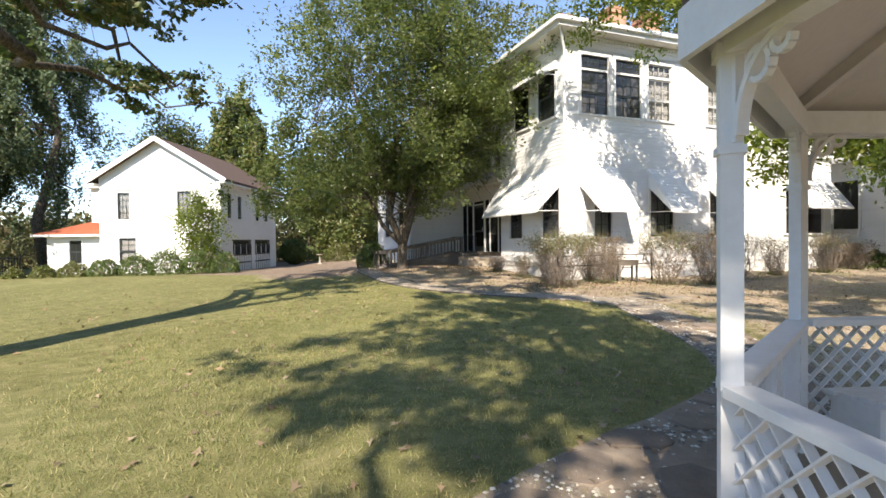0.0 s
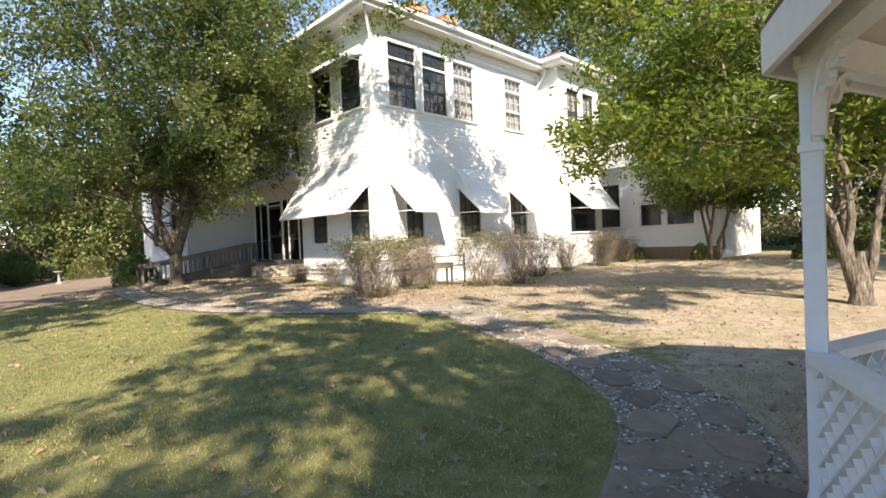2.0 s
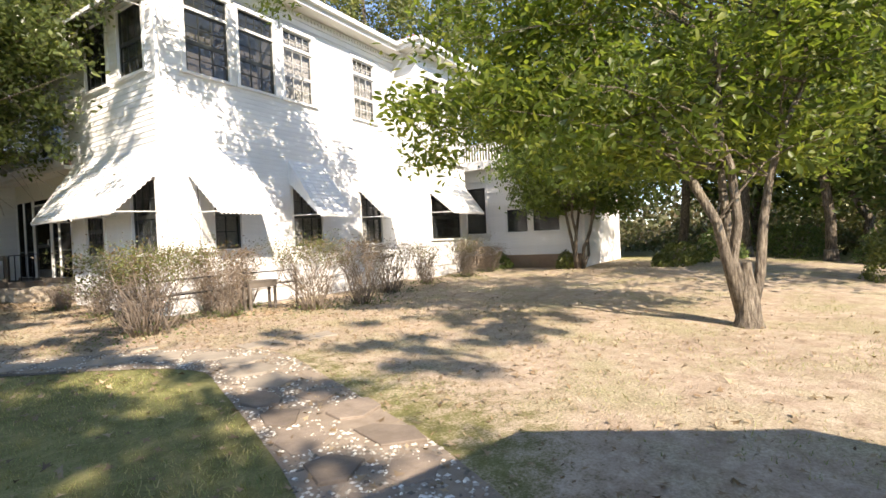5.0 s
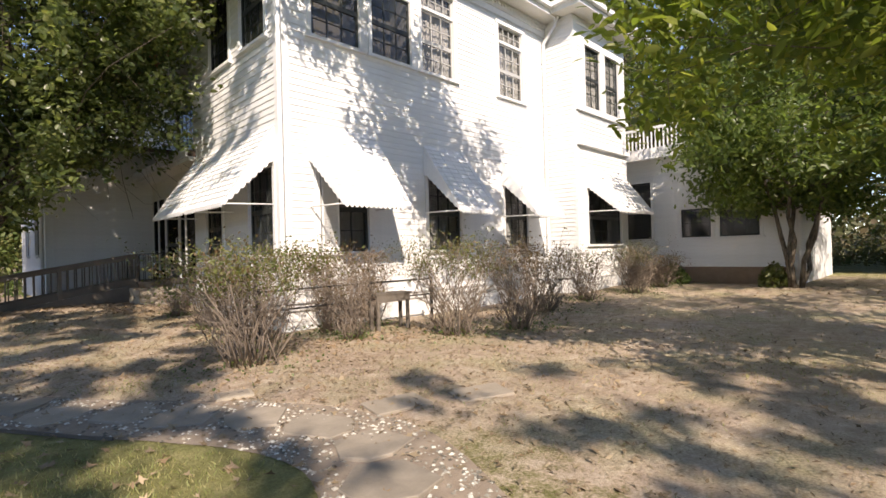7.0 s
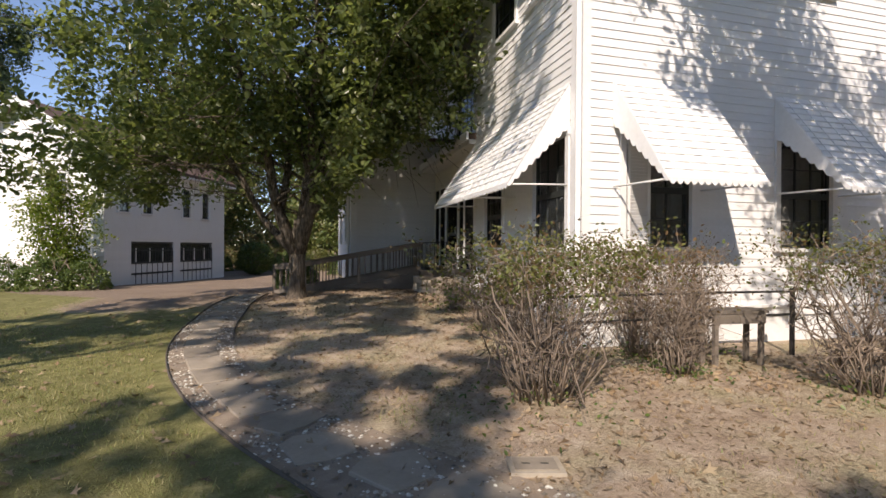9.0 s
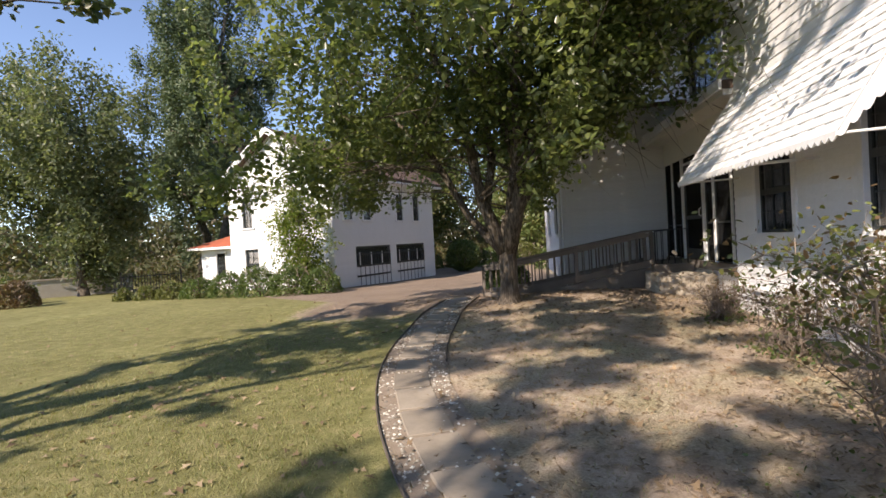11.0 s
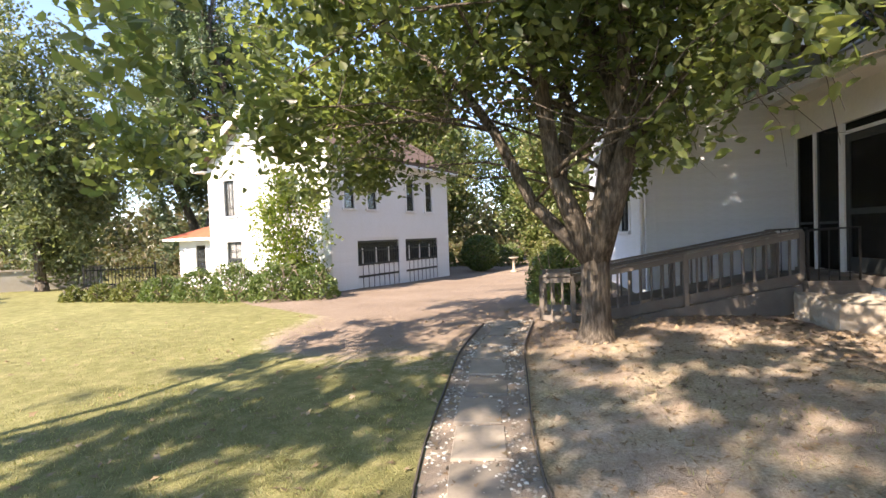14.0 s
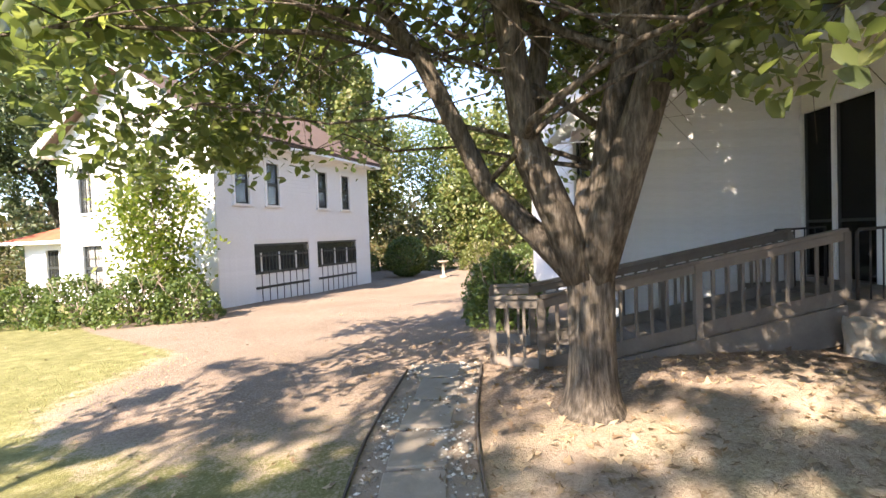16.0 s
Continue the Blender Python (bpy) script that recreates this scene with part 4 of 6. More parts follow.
# ---- north-west wing ----
N0 = wall_frame(-2.3, 9.0, SOUTH)
clad_wall("wall_wing", N0, 0.14, 3.17, 0.3, 4.72, [], "white lapped board wall behind the ramp", 130)
single("corner_board_wing", boxes((-2.34, -2.16, 8.96, 9.14, 0.2, 4.72)), TRIM, pose(0, 0, 0), "white corner board of the wing", "trim", kind="structure")
NW = wall_frame(-2.3, 9.0, WEST)
WW = [(-2.4, -1.4, 1.6, 3.3), (-5.2, -4.2, 1.6, 3.3)]
clad_wall("wall_wing_west", NW, -7.0, -0.14, 0.3, 4.72, grow(WW), "white lapped board side wall of the wing", 60)
for h in WW:
    window(NW, *h, cols=2, rows=4, label="wing window with dark sashes")
awning(NW, -2.6, -1.2, 4.0, 3.1, 0.8, 3.5, "striped pale awning on the wing", arms=True)
single("wall_wing_north", boxes((-2.3, 0.0, 15.8, 16.0, 0.3, 4.72)), WHITE, pose(0, 0, 0), "white north wall of the wing", "wall", kind="structure")
single("wing_roof", boxes((-2.39, 0.868, 8.93, 16.06, 4.722, 4.79), (-2.42, 0.868, 8.9, 8.93, 4.70, 4.82), (-2.42, -2.39, 8.93, 16.06, 4.70, 4.82)), SHINGLE, pose(0, 0, 0), "flat roof of the wing with a thin dark edge", "roof", kind="structure")
dsp = bmesh.new()
tube(dsp, [(-2.42, 8.9, 4.25), (-2.42, 8.92, 4.1), (-2.42, 8.93, 0.5)], [0.045] * 3, 8)
single("downspout", dsp, TRIM, pose(0, 0, 0), "white downspout on the wing corner", "downspout")

# ---- one-storey east wing ----
E0 = wall_frame(12.6, 0, WEST)
EW = [(0.35, 1.25, 1.65, 3.55), (2.2, 3.08, 1.64, 2.55), (3.32, 4.38, 1.64, 2.55)]
clad_wall("wall_east_wing", E0, -0.3, 5.1, 0.72, 4.3, grow(EW), "white board wall of the low east wing", 150)
for h in EW:
    window(E0, *h, cols=3, rows=2, label="dark window of the low east wing", mid=False)
single("foundation_east_wing", boxes((-0.3, 5.2, -0.03, 0.3, -0.3, 0.72)), BRICK, E0, "tan brick foundation of the east wing", "foundation", kind="structure")
single("wall_east_wing_front", boxes((12.6, 18.5, -5.3, -5.1, -0.2, 4.3)), WHITE, pose(0, 0, 0), "white front wall of the east wing", "wall", kind="structure")
single("east_wing_roof", boxes((12.1, 18.9, -5.7, 3.0, 4.3, 4.5), (12.05, 12.12, -5.75, 3.0, 4.25, 4.6), (12.05, 18.9, -5.77, -5.7, 4.25, 4.6)), TRIM, pose(0, 0, 0), "flat white-edged roof of the east wing", "roof", kind="structure")
bal = thing("balustrade", pose(12.4, -5.4, 4.5), "white balustrade on the flat roof", "railing")
part("top_rail", boxes((-0.05, 0.05, 0.0, 6.0, 0.78, 0.86)), TRIM, bal)
part("bottom_rail", boxes((-0.04, 0.04, 0.0, 6.0, 0.08, 0.14)), TRIM, bal)
bal_me = mesh_of("baluster", boxes((-0.02, 0.02, -0.02, 0.02, 0.14, 0.78)), TRIM)
for i in range(46):
    part("baluster", bal_me, TRIM, bal).location = (0, 0.1 + i * 0.13, 0)
pp = bmesh.new()
tube(pp, [(12.45, -5.36, 4.25), (12.45, -5.36, 0.1)], [0.07, 0.07], 10)
single("downspout", pp, TRIM, pose(0, 0, 0), "white downspout on the east wing corner", "downspout")
single("wall_link", boxes((11.4, 12.6, 0.0, 0.2, 0.3, 4.3)), WHITE, pose(0, 0, 0), "white wall between house and east wing", "wall", kind="structure")

# ---- garage ----
GARAGE = pose(-10.99, 15.22, 0, 0, 0, -21.7) @ pose(12.9, -14.0, 0)


GX0, GX1, GY0, GY1 = -19.4, -12.9, 14.0, 22.1
GS = GARAGE @ wall_frame(GX0, GY0, SOUTH)
GW = GX1 - GX0
G_EAVE, G_APEX = 4.85, 6.85


def gable(z):
    if z is None:
        return G_APEX - 0.1
    t = (z - G_EAVE) / (G_APEX - G_EAVE)
    return (GW / 2 * t, GW - GW / 2 * t)


G_WIN = [(1.0, 1.65, 2.7, 4.1), (4.2, 4.95, 2.75, 4.15), (1.05, 1.95, 0.3, 1.7)]
gw = clad_wall("wall_garage_gable", GS, 0, GW, 0.0, G_EAVE, grow(G_WIN), "white lapped board gable wall of the garage", 40, top=gable)
gcore = bmesh.new()
prism(gcore, [(0, -0.4), (GW, -0.4), (GW, G_EAVE), (GW / 2, G_APEX), (0, G_EAVE)], 0.12, 0.2)
part("backing", gcore, WHITE, gw)
for h in G_WIN[:2]:
    window(GS, *h, cols=3, rows=4, label="garage gable window with dark sashes", mid=False)
window(GS, *G_WIN[2], cols=2, rows=4, label="shaded ground floor garage window")
GE = GARAGE @ wall_frame(GX1, GY0, EAST)
DOORS = [(1.36, 3.96, -0.4, 1.57), (4.44, 7.04, -0.4, 1.57)]
G_UP = [(0.7, 1.25, 2.75, 4.05), (2.0, 2.55, 2.75, 4.05), (4.6, 5.15, 2.75, 4.05), (6.1, 6.65, 2.75, 4.05)]
clad_wall("wall_garage_east", GE, 0, GY1 - GY0, -0.4, G_EAVE, [(a, b, c, d) for a, b, c, d in DOORS] + grow(G_UP), "white board wall of the garage with two doors", 40)
for h in G_UP:
    window(GE, *h, cols=1, rows=2, label="narrow dark upper garage window")
for n, (a, b, z0, z1) in enumerate(DOORS):
    d = thing("garage_door", GE, "panelled garage door with a barred upper half", "garage door", "garage doors")
    zl = z0 + 0.08
    mid = zl + 1.0
    lower = part("panel", boxes((a, b, 0.045, 0.10, zl, mid)), TRIM, d)
    upper = part("glazing", boxes((a, b, 0.06, 0.075, mid, z1)), GLASS, d)
    upper.visible_shadow = False
    for i in range(17):
        x = a + (b - a) * i / 16
        part("bar", boxes((x - 0.016, x + 0.016, 0.02, 0.055, mid + 0.05, mid + 0.62)), TRIM if i % 5 == 2 else DARKTRIM, upper)
    for y0, za, zb, holder in ((0.01, mid - 0.03, mid + 0.05, lower), (0.01, z1 - 0.07, z1, upper), (0.02, zl + 0.52, zl + 0.60, lower), (0.015, mid + 0.5, mid + 0.55, upper)):
        part("rail", boxes((a, b, y0, 0.058, za, zb)), DARKTRIM, holder)
    for i in range(9):
        x = a + (b - a) * i / 8
        part("stile", boxes((x - 0.012, x + 0.012, 0.03, 0.046, zl, mid - 0.03)), DARKTRIM, lower)
    part("backing", boxes((a, b, 0.2, 0.23, z0, z1)), GARAGE_ROOM, d)
groof = thing("garage_roof", GARAGE, "gabled garage roof with white barge boards", "roof", kind="structure")
for sgn in (-1, 1):
    bm = bmesh.new()
    cx = (GX0 + GX1) / 2
    ex = cx + sgn * (GW / 2 + 0.45)
    sl = (G_APEX - G_EAVE) / (GW / 2)
    ez = G_APEX - sl * (GW / 2 + 0.45)
    vs = [bm.verts.new(p) for p in ((cx, GY0 - 0.4, G_APEX + 0.16), (ex, GY0 - 0.4, ez + 0.16), (ex, GY1 + 0.4, ez + 0.16), (cx, GY1 + 0.4, G_APEX + 0.16),
                                    (cx, GY0 - 0.4, G_APEX + 0.02), (ex, GY0 - 0.4, ez + 0.02), (ex, GY1 + 0.4, ez + 0.02), (cx, GY1 + 0.4, G_APEX + 0.02))]
    for f in ((0, 1, 2, 3), (7, 6, 5, 4), (0, 4, 5, 1), (1, 5, 6, 2), (2, 6, 7, 3)):
        bm.faces.new([vs[i] for i in f])
    bmesh.ops.recalc_face_normals(bm, faces=bm.faces)
    part("roof_deck", bm, SHINGLE, groof)
    bb = bmesh.new()
    beam(bb, (cx, GY0 - 0.43, G_APEX + 0.06), (ex, GY0 - 0.43, ez + 0.06), 0.05, 0.24)
    part("barge_board", bb, TRIM, groof)
    part("eave_box", boxes((min(ex, ex - sgn * 0.45), max(ex, ex - sgn * 0.45), GY0 - 0.4, GY1 + 0.4, ez - 0.06, ez + 0.02)), TRIM, groof)
single("wall_garage_west", boxes((GX0, GX0 + 0.2, GY0 + 0.2, GY1, -0.4, G_EAVE)), WHITE, GARAGE, "white west wall of the garage", "wall", kind="structure")
single("wall_garage_north", boxes((GX0, GX1, GY1 - 0.2, GY1, -0.4, G_EAVE)), WHITE, GARAGE, "white north wall of the garage", "wall", kind="structure")
# dormer-like box above the lean-to, and the lean-to itself
single("garage_side_bay", boxes((GX0 - 1.3, GX0, GY0 + 1.2, GY0 + 4.2, 2.6, 4.5), (GX0 - 1.55, GX0, GY0 + 0.9, GY0 + 4.5, 4.5, 4.72)), WHITE, GARAGE, "white boxed bay on the garage's side", "bay")
LX0 = -23.0
LS = GARAGE @ wall_frame(LX0, 14.9, SOUTH)
lw = [(1.25, 1.95, 0.35, 1.6)]
clad_wall("wall_lean_to", LS, 0, GX0 - LX0, -0.3, 1.85, grow(lw), "white board wall of the low lean-to", 40)
window(LS, *lw[0], cols=2, rows=2, label="lean-to window with dark sashes")
single("wall_lean_to_west", boxes((LX0, LX0 + 0.15, 15.1, 19.0, -0.3, 1.85)), WHITE, GARAGE, "white side wall of the lean-to", "wall", kind="structure")
lroof = thing("lean_to_roof", GARAGE, "red tiled lean-to roof with a white eave", "roof", kind="structure")
bm = bmesh.new()
vs = [bm.verts.new(p) for p in ((LX0 - 0.5, 14.4, 1.95), (GX0, 14.4, 1.95), (GX0, 17.2, 2.95), (LX0 + 2.0, 17.2, 2.95), (LX0 - 0.5, 19.2, 1.95))]
bm.faces.new((vs[0], vs[1], vs[2], vs[3]))
bm.faces.new((vs[0], vs[3], vs[4]))
part("roof_deck", bm, TILE, lroof)
part("eave", boxes((LX0 - 0.5, GX0 + 0.6, 14.4, 14.9, 1.82, 1.94), (LX0 - 0.5, LX0, 14.9, 19.2, 1.82, 1.94)), TRIM, lroof)

# ---- trees ----
tree("maple_tree", (-3.8, 5.65), [(0.3, 0.3, 9.5, 0.15), (-2.2, -0.5, 7.6, 0.125), (1.5, 0.2, 7.0, 0.095), (0.8, -1.7, 7.4, 0.105), (-0.9, 2.1, 7.6, 0.11), (-3.4, 0.6, 5.6, 0.09), (1.9, 1.7, 6.0, 0.075)],
     (-4.1, 5.6, 7.9), (5.4, 5.3, 6.4), 132000, 0.116, MAPLE_LEAF, BARK, 3, limbs=84, subs=8, crotch=1.55, trunk=0.175, clump=0.23, flat=1.0, floor=2.15, clear=3.1, oval=True, label="tall maple with a dense green crown and forked trunk", thin=0.34,
     targets=[(-8.6, 4.4, 2.8), (-7.6, 6.2, 2.7), (-7.0, 4.0, 3.0), (-6.4, 7.8, 2.7), (-7.2, 8.5, 3.2), (-6.2, 3.0, 3.6), (-8.6, 4.6, 5.4), (-1.4, 3.4, 5.6), (-1.0, 4.8, 5.4), (-1.6, 6.6, 5.2), (-1.2, 2.6, 7.4), (-0.9, 3.8, 8.6), (-1.0, 6.0, 8.0), (-2.4, 3.2, 5.0), (-0.8, 2.4, 6.6), (-0.7, 3.4, 7.4), (-0.8, 4.6, 6.6), (-0.6, 2.2, 8.2), (-0.7, 5.4, 9.4), (-1.3, 4.2, 4.5), (-1.6, 5.2, 4.3), (-1.2, 3.2, 4.9), (-1.8, 3.6, 4.4), (-1.5, 6.4, 4.4)],
     cut=[(-2.6, 3, -3, 3.0, 4.7), (-1.6, 3, 2, 12, 3.8), (-0.12, 3, 0, 12, 20), (-2.6, -1.0, 3, 12, 3.3)])
tree("broadleaf_tree", (2.5, -10.5), [(-0.5, 0.3, 4.4, 0.085), (0.6, 0.5, 4.6, 0.085), (0.2, -0.8, 4.2, 0.08), (-1.0, 3.5, 8.2, 0.075)],
     (2.9, -9.3, 4.3), (3.7, 4.0, 2.3), 44000, 0.096, BROAD_LEAF, BARK_PALE, 11, limbs=36, subs=7, trunk=0.145, clump=0.24, label="multi-stemmed tree with broad green leaves", crotch=0.7, long=1.4, oval=True, flat=1.0, thin=0.3,
     floor=2.2, clear=3.4, targets=[(0.4, -6.4, 2.9), (0.1, -7.0, 3.3), (1.6, -6.0, 3.4), (2.8, -5.6, 3.2), (3.6, -5.6, 4.2),
                                    # An overhanging oak bough, hung on this tree and thickened to shade the wall.
                                    (-0.5, -2.4, 7.3), (0.3, -3.2, 7.6), (1.0, -3.9, 7.6), (1.5, -4.7, 7.3), (0.6, -4.0, 7.3), (-0.2, -2.9, 8.2), (0.1, -3.5, 7.9), (0.8, -3.4, 8.1), (-1.6, -3.0, 8.2), (-1.2, -2.8, 8.0), (-1.0, -3.3, 8.4), (1.2, -3.6, 8.0), (1.7, -3.2, 7.7)],
     cut=[(-9, -0.4, -20, -5, 6)], edge=(-0.6, 1.0, -5.7))
tree("corner_tree", (11.5, -5.4), [(-0.8, 0.2, 3.9, 0.07), (0.7, 0.3, 4.4, 0.07), (0.2, -0.9, 4.0, 0.07), (-0.2, 0.9, 4.5, 0.07), (1.2, -0.5, 3.6, 0.06)],
     (11.8, -5.8, 4.4), (3.8, 3.3, 2.7), 40000, 0.115, CORNER_LEAF, BARK, 17, limbs=30, subs=6, trunk=0, floor=2.0, clump=0.36, label="multi-stemmed small tree beside the east wing", long=1.3, oval=True)
tree("oak_tree", (-13.0, -5.7), [(0.9, 0.9, 9.0, 0.34), (1.8, -0.5, 7.0, 0.2), (-1.5, 0.5, 8.0, 0.2)],
     (-12.2, -6.2, 10.6), (4.4, 3.8, 1.9), 24000, 0.135, OAK_LEAF, BARK, 23, limbs=15, subs=3, trunk=0.36, clump=0.17, floor=4.6, oval=True, label="tall oak with crooked limbs over the lawn", crotch=3.4, droop=0.4, hollow=0.2,
     targets=[(-11.0, -3.3, 5.9), (-10.4, -2.2, 6.4), (-10.0, -3.2, 6.4), (-11.2, -0.6, 6.2), (-10.8, 0.6, 5.6), (-12.4, -7.4, 6.6), (-12.2, 1.8, 6.0), (-12.0, 1.2, 5.4),
              # Unseen high limbs, added to throw shade on the earth and west walls.
              (-10.2, -9.2, 9.5), (-9.6, -9.6, 9.5), (-9.8, -8.4, 9.6), (-9.2, -8.0, 9.6), (-8.6, -7.0, 9.4), (-9.5, -6.0, 9.8), (-8.4, -8.6, 9.2), (-8.0, -7.6, 9.9), (-9.0, -6.6, 9.6), (-8.8, -5.4, 9.6), (-8.2, -6.2, 9.7), (-9.5, -5.2, 9.5), (-8.6, -1.2, 10.6), (-9.4, -2.0, 11.0), (-8.8, -4.0, 10.4), (-8.0, -3.0, 10.8), (-6.3, -7.5, 12.6), (-6.0, -6.6, 12.0), (-5.6, -7.2, 11.5)],
     # Leaves left out here so that the lawn by the walk stays sunlit.
     cut=[(-14.5, -11.2, -11, -6.8, 20)])
# Never in view: crown placed up-sun so its dapples fall on the near lawn.
tree("oak_tree", (-12.5, -20.0), [(-0.8, 1.0, 8.0, 0.26), (-1.4, 1.6, 7.5, 0.18), (0.6, -0.6, 7.0, 0.18)],
     (-13.0, -18.0, 9.0), (3.0, 3.2, 1.6), 8000, 0.15, OAK_LEAF, BARK, 29, limbs=24, subs=3, trunk=0.33, clump=0.19, oval=True, label="unseen oak added to dapple the lawn's near end", crotch=2.8, hollow=0.1)
# Never in view: targets chosen by where their shadows land on walk and earth.
tree("oak_tree", (-9.3, -16.3), [(-1.2, 0.6, 9.0, 0.2), (-0.4, 1.2, 9.0, 0.14), (-2.2, 0.2, 9.0, 0.16)],
     (-11.5, -16.8, 9.6), (3.3, 4.2, 1.5), 18000, 0.14, OAK_LEAF, BARK, 31, limbs=22, subs=3, trunk=0.32, clump=0.17, oval=True, floor=7.0, label="unseen tall oak added to shade the walk and earth beyond the gazebo", crotch=4.2, hollow=0.1, droop=0.3, thin=0.3,
     targets=[(-9.7, -14.5, 9.9), (-9.2, -13.0, 10.0), (-10.2, -12.6, 9.8), (-9.3, -11.6, 9.6), (-9.8, -11.0, 9.4), (-10.4, -10.4, 9.4), (-9.0, -12.2, 9.6), (-6.1, -15.4, 9.5), (-6.7, -18.0, 9.5), (-5.4, -17.9, 9.4), (-4.3, -17.5, 9.6), (-3.4, -16.8, 9.2), (-4.6, -18.6, 9.4)],
     # Foliage removed here lets the sun onto the open earth.
     cut=[(-9.0, -7.3, -19, -13.4, 20)])
tree("garden_tree", (8.6, -16.0), [(0.3, 0.5, 6.5, 0.16), (-1.0, 0.3, 6.0, 0.12)], (8.0, -14.6, 6.0), (4.6, 4.4, 2.8), 12000, 0.2, BROAD_LEAF, BARK, 37, limbs=24, trunk=0.2, clump=0.55, label="leafy tree at the garden's edge", crotch=1.8)
tree("climbing_shrub", (-11.8, 13.9), [(0.3, 0.1, 2.6, 0.05), (-0.4, 0.2, 2.4, 0.05), (0.1, -0.4, 2.8, 0.05), (0.5, 0.4, 2.9, 0.05)], (-11.8, 13.9, 2.1), (1.25, 0.9, 2.0), 6500, 0.12, BROAD_LEAF, BARK_PALE, 41, limbs=20, trunk=0, clump=0.24, label="tall bright green shrub against the garage", category="shrub", hollow=0.1)


def far_tree(name, x, y, h, r, leaf_mat, seed, leaves, label, pine=False, bare=0.06):
    base = 0.14 if pine else bare
    return tree(name, (x, y), [(0.3, 0.2, h * 0.86, 0.017 * h)], (x, y, h * (base + 1) / 2 + 0.3), (r, r, h * (1 - base) / 2), leaves, (0.19 if leaves > 30000 else 0.25), leaf_mat, BARK, seed,
                limbs=26, subs=4, trunk=0.02 * h, clump=r * 0.13, label=label, group="background trees", hollow=0.05, long=1.1)


frng = random.Random(5)
FAR = [(-26, 18.5, 12.0, 4.3), (-22.5, 27, 20, 4.0), (-26.5, 29, 19, 4), (-16.5, 38, 11, 5), (-10.8, 28, 13, 2.8), (-11.5, 41, 12, 5), (-4, 42, 12, 5), (2, 36, 14, 5.5), (15, 22, 20, 6),
       (21, 12, 22, 6), (25, 5, 20, 6), (27, -3, 17, 5.5), (25, -11, 12, 5), (22, -18, 13, 5), (16, -22, 12, 5), (30, -16, 14, 6), (8, 30, 15, 6), (-14, 46, 12, 6), (4, 48, 14, 6), (34, 6, 15, 6), (-2.5, 30.5, 8, 2.8)]
for i, (x, y, h, r) in enumerate(FAR):
    pine = i in (1, 2)
    far_tree("pine_tree" if pine else "woodland_tree", x, y, h * frng.uniform(0.9, 1.1), r, PALE_LEAF if i == 0 else PINE_LEAF if pine else (WOODS_LEAF if i % 3 else YELLOW_LEAF if i % 2 else SHRUB_LEAF), 100 + i, 46000 if i < 3 else 24000 if i < 6 or i in (8, 9, 10) else 14000,
             "tall dark pine beyond the lawn" if pine else "broad green woodland tree in the distance", pine, -0.02 if i == 0 else 0.06)

for i, (x, y, h, r) in enumerate([(19.0, -4.6, 13, 3.2), (21.5, -7.6, 14, 3.4), (18.6, -10.4, 12, 3.0), (23.5, -1.8, 15, 3.6), (16.6, -13.0, 11, 2.8), (20.5, -14.5, 12, 3.2)]):
    far_tree("woodland_tree", x, y, h, r, OAK_LEAF if i % 2 else CORNER_LEAF, 150 + i, 9000, "slender woodland tree with a bare lower trunk", bare=0.24)

# ---- gazebo ----
EDGE = 1.86
corners = [Vector((-7.66, -12.04, 0))]
for k in range(7):
    a = radians(27.0 - 45 * k)
    corners.append(corners[-1] + Vector((math.cos(a), math.sin(a), 0)) * EDGE)
G_MID = sum(corners, Vector()) / 8
G_Z = ground_z(-6, -13)
POST_TOP = 2.12


def gazebo_post(m):
    g = thing("gazebo_post", m, "white square gazebo post with a stepped base", "post", "gazebo posts")
    part("shaft", boxes((-0.038, 0.038, -0.038, 0.038, 0.2, POST_TOP)), GAZEBO, g)
    part("base", boxes((-0.056, 0.056, -0.056, 0.056, -0.05, 0.2), (-0.048, 0.048, -0.048, 0.048, 0.2, 0.24)), GAZEBO, g)
    part("capital", boxes((-0.052, 0.052, -0.052, 0.052, POST_TOP - 0.05, POST_TOP)), GAZEBO, g)
    part("neck_band", boxes((-0.047, 0.047, -0.047, 0.047, POST_TOP - 0.40, POST_TOP - 0.37)), GAZEBO, g)
    for sgn in (-1, 1):
        s = bmesh.new()
        d = Vector((math.cos(radians(22.5)) * sgn, -math.sin(radians(22.5)), 0))
        z = POST_TOP
        def at(u, v):
            return d * (0.032 + u) + Vector((0, 0, z - v))
        def scroll(pts, w):
            for p, q in zip(pts, pts[1:]):
                beam(s, at(*p), at(*q), 0.022, w, up=d.cross(Vector((0, 0, 1))))
        scroll([(0.0, 0.02), (0.30, 0.02)], 0.03)
        scroll([(0.012, 0.0), (0.012, 0.36)], 0.03)
        arc = [(0.03 + 0.25 * (1 - math.cos(t)), 0.34 - 0.30 * math.sin(t)) for t in [k * math.pi / 20 for k in range(11)]]
        scroll(arc, 0.045)
        c1 = [(0.13 + 0.055 * math.cos(t), 0.12 + 0.055 * math.sin(t)) for t in [k * 2 * math.pi / 12 for k in range(13)]]
        scroll(c1, 0.028)
        c2 = [(0.235 + 0.04 * math.cos(t), 0.075 + 0.04 * math.sin(t)) for t in [k * 2 * math.pi / 10 for k in range(9)]]
        scroll(c2, 0.026)
        part("scroll_bracket", s, GAZEBO, g, "fretwork scroll bracket")
    return g


first = None
for k in range(8):
    c = corners[k]
    out = (c - G_MID).normalized()
    m = Matrix.Translation((c.x, c.y, G_Z)) @ pose(0, 0, 0, 0, 0, math.degrees(math.atan2(out.y, out.x)) - 90)
    if first is None:
        first = gazebo_post(m)
    else:
        copy_thing(first, m)

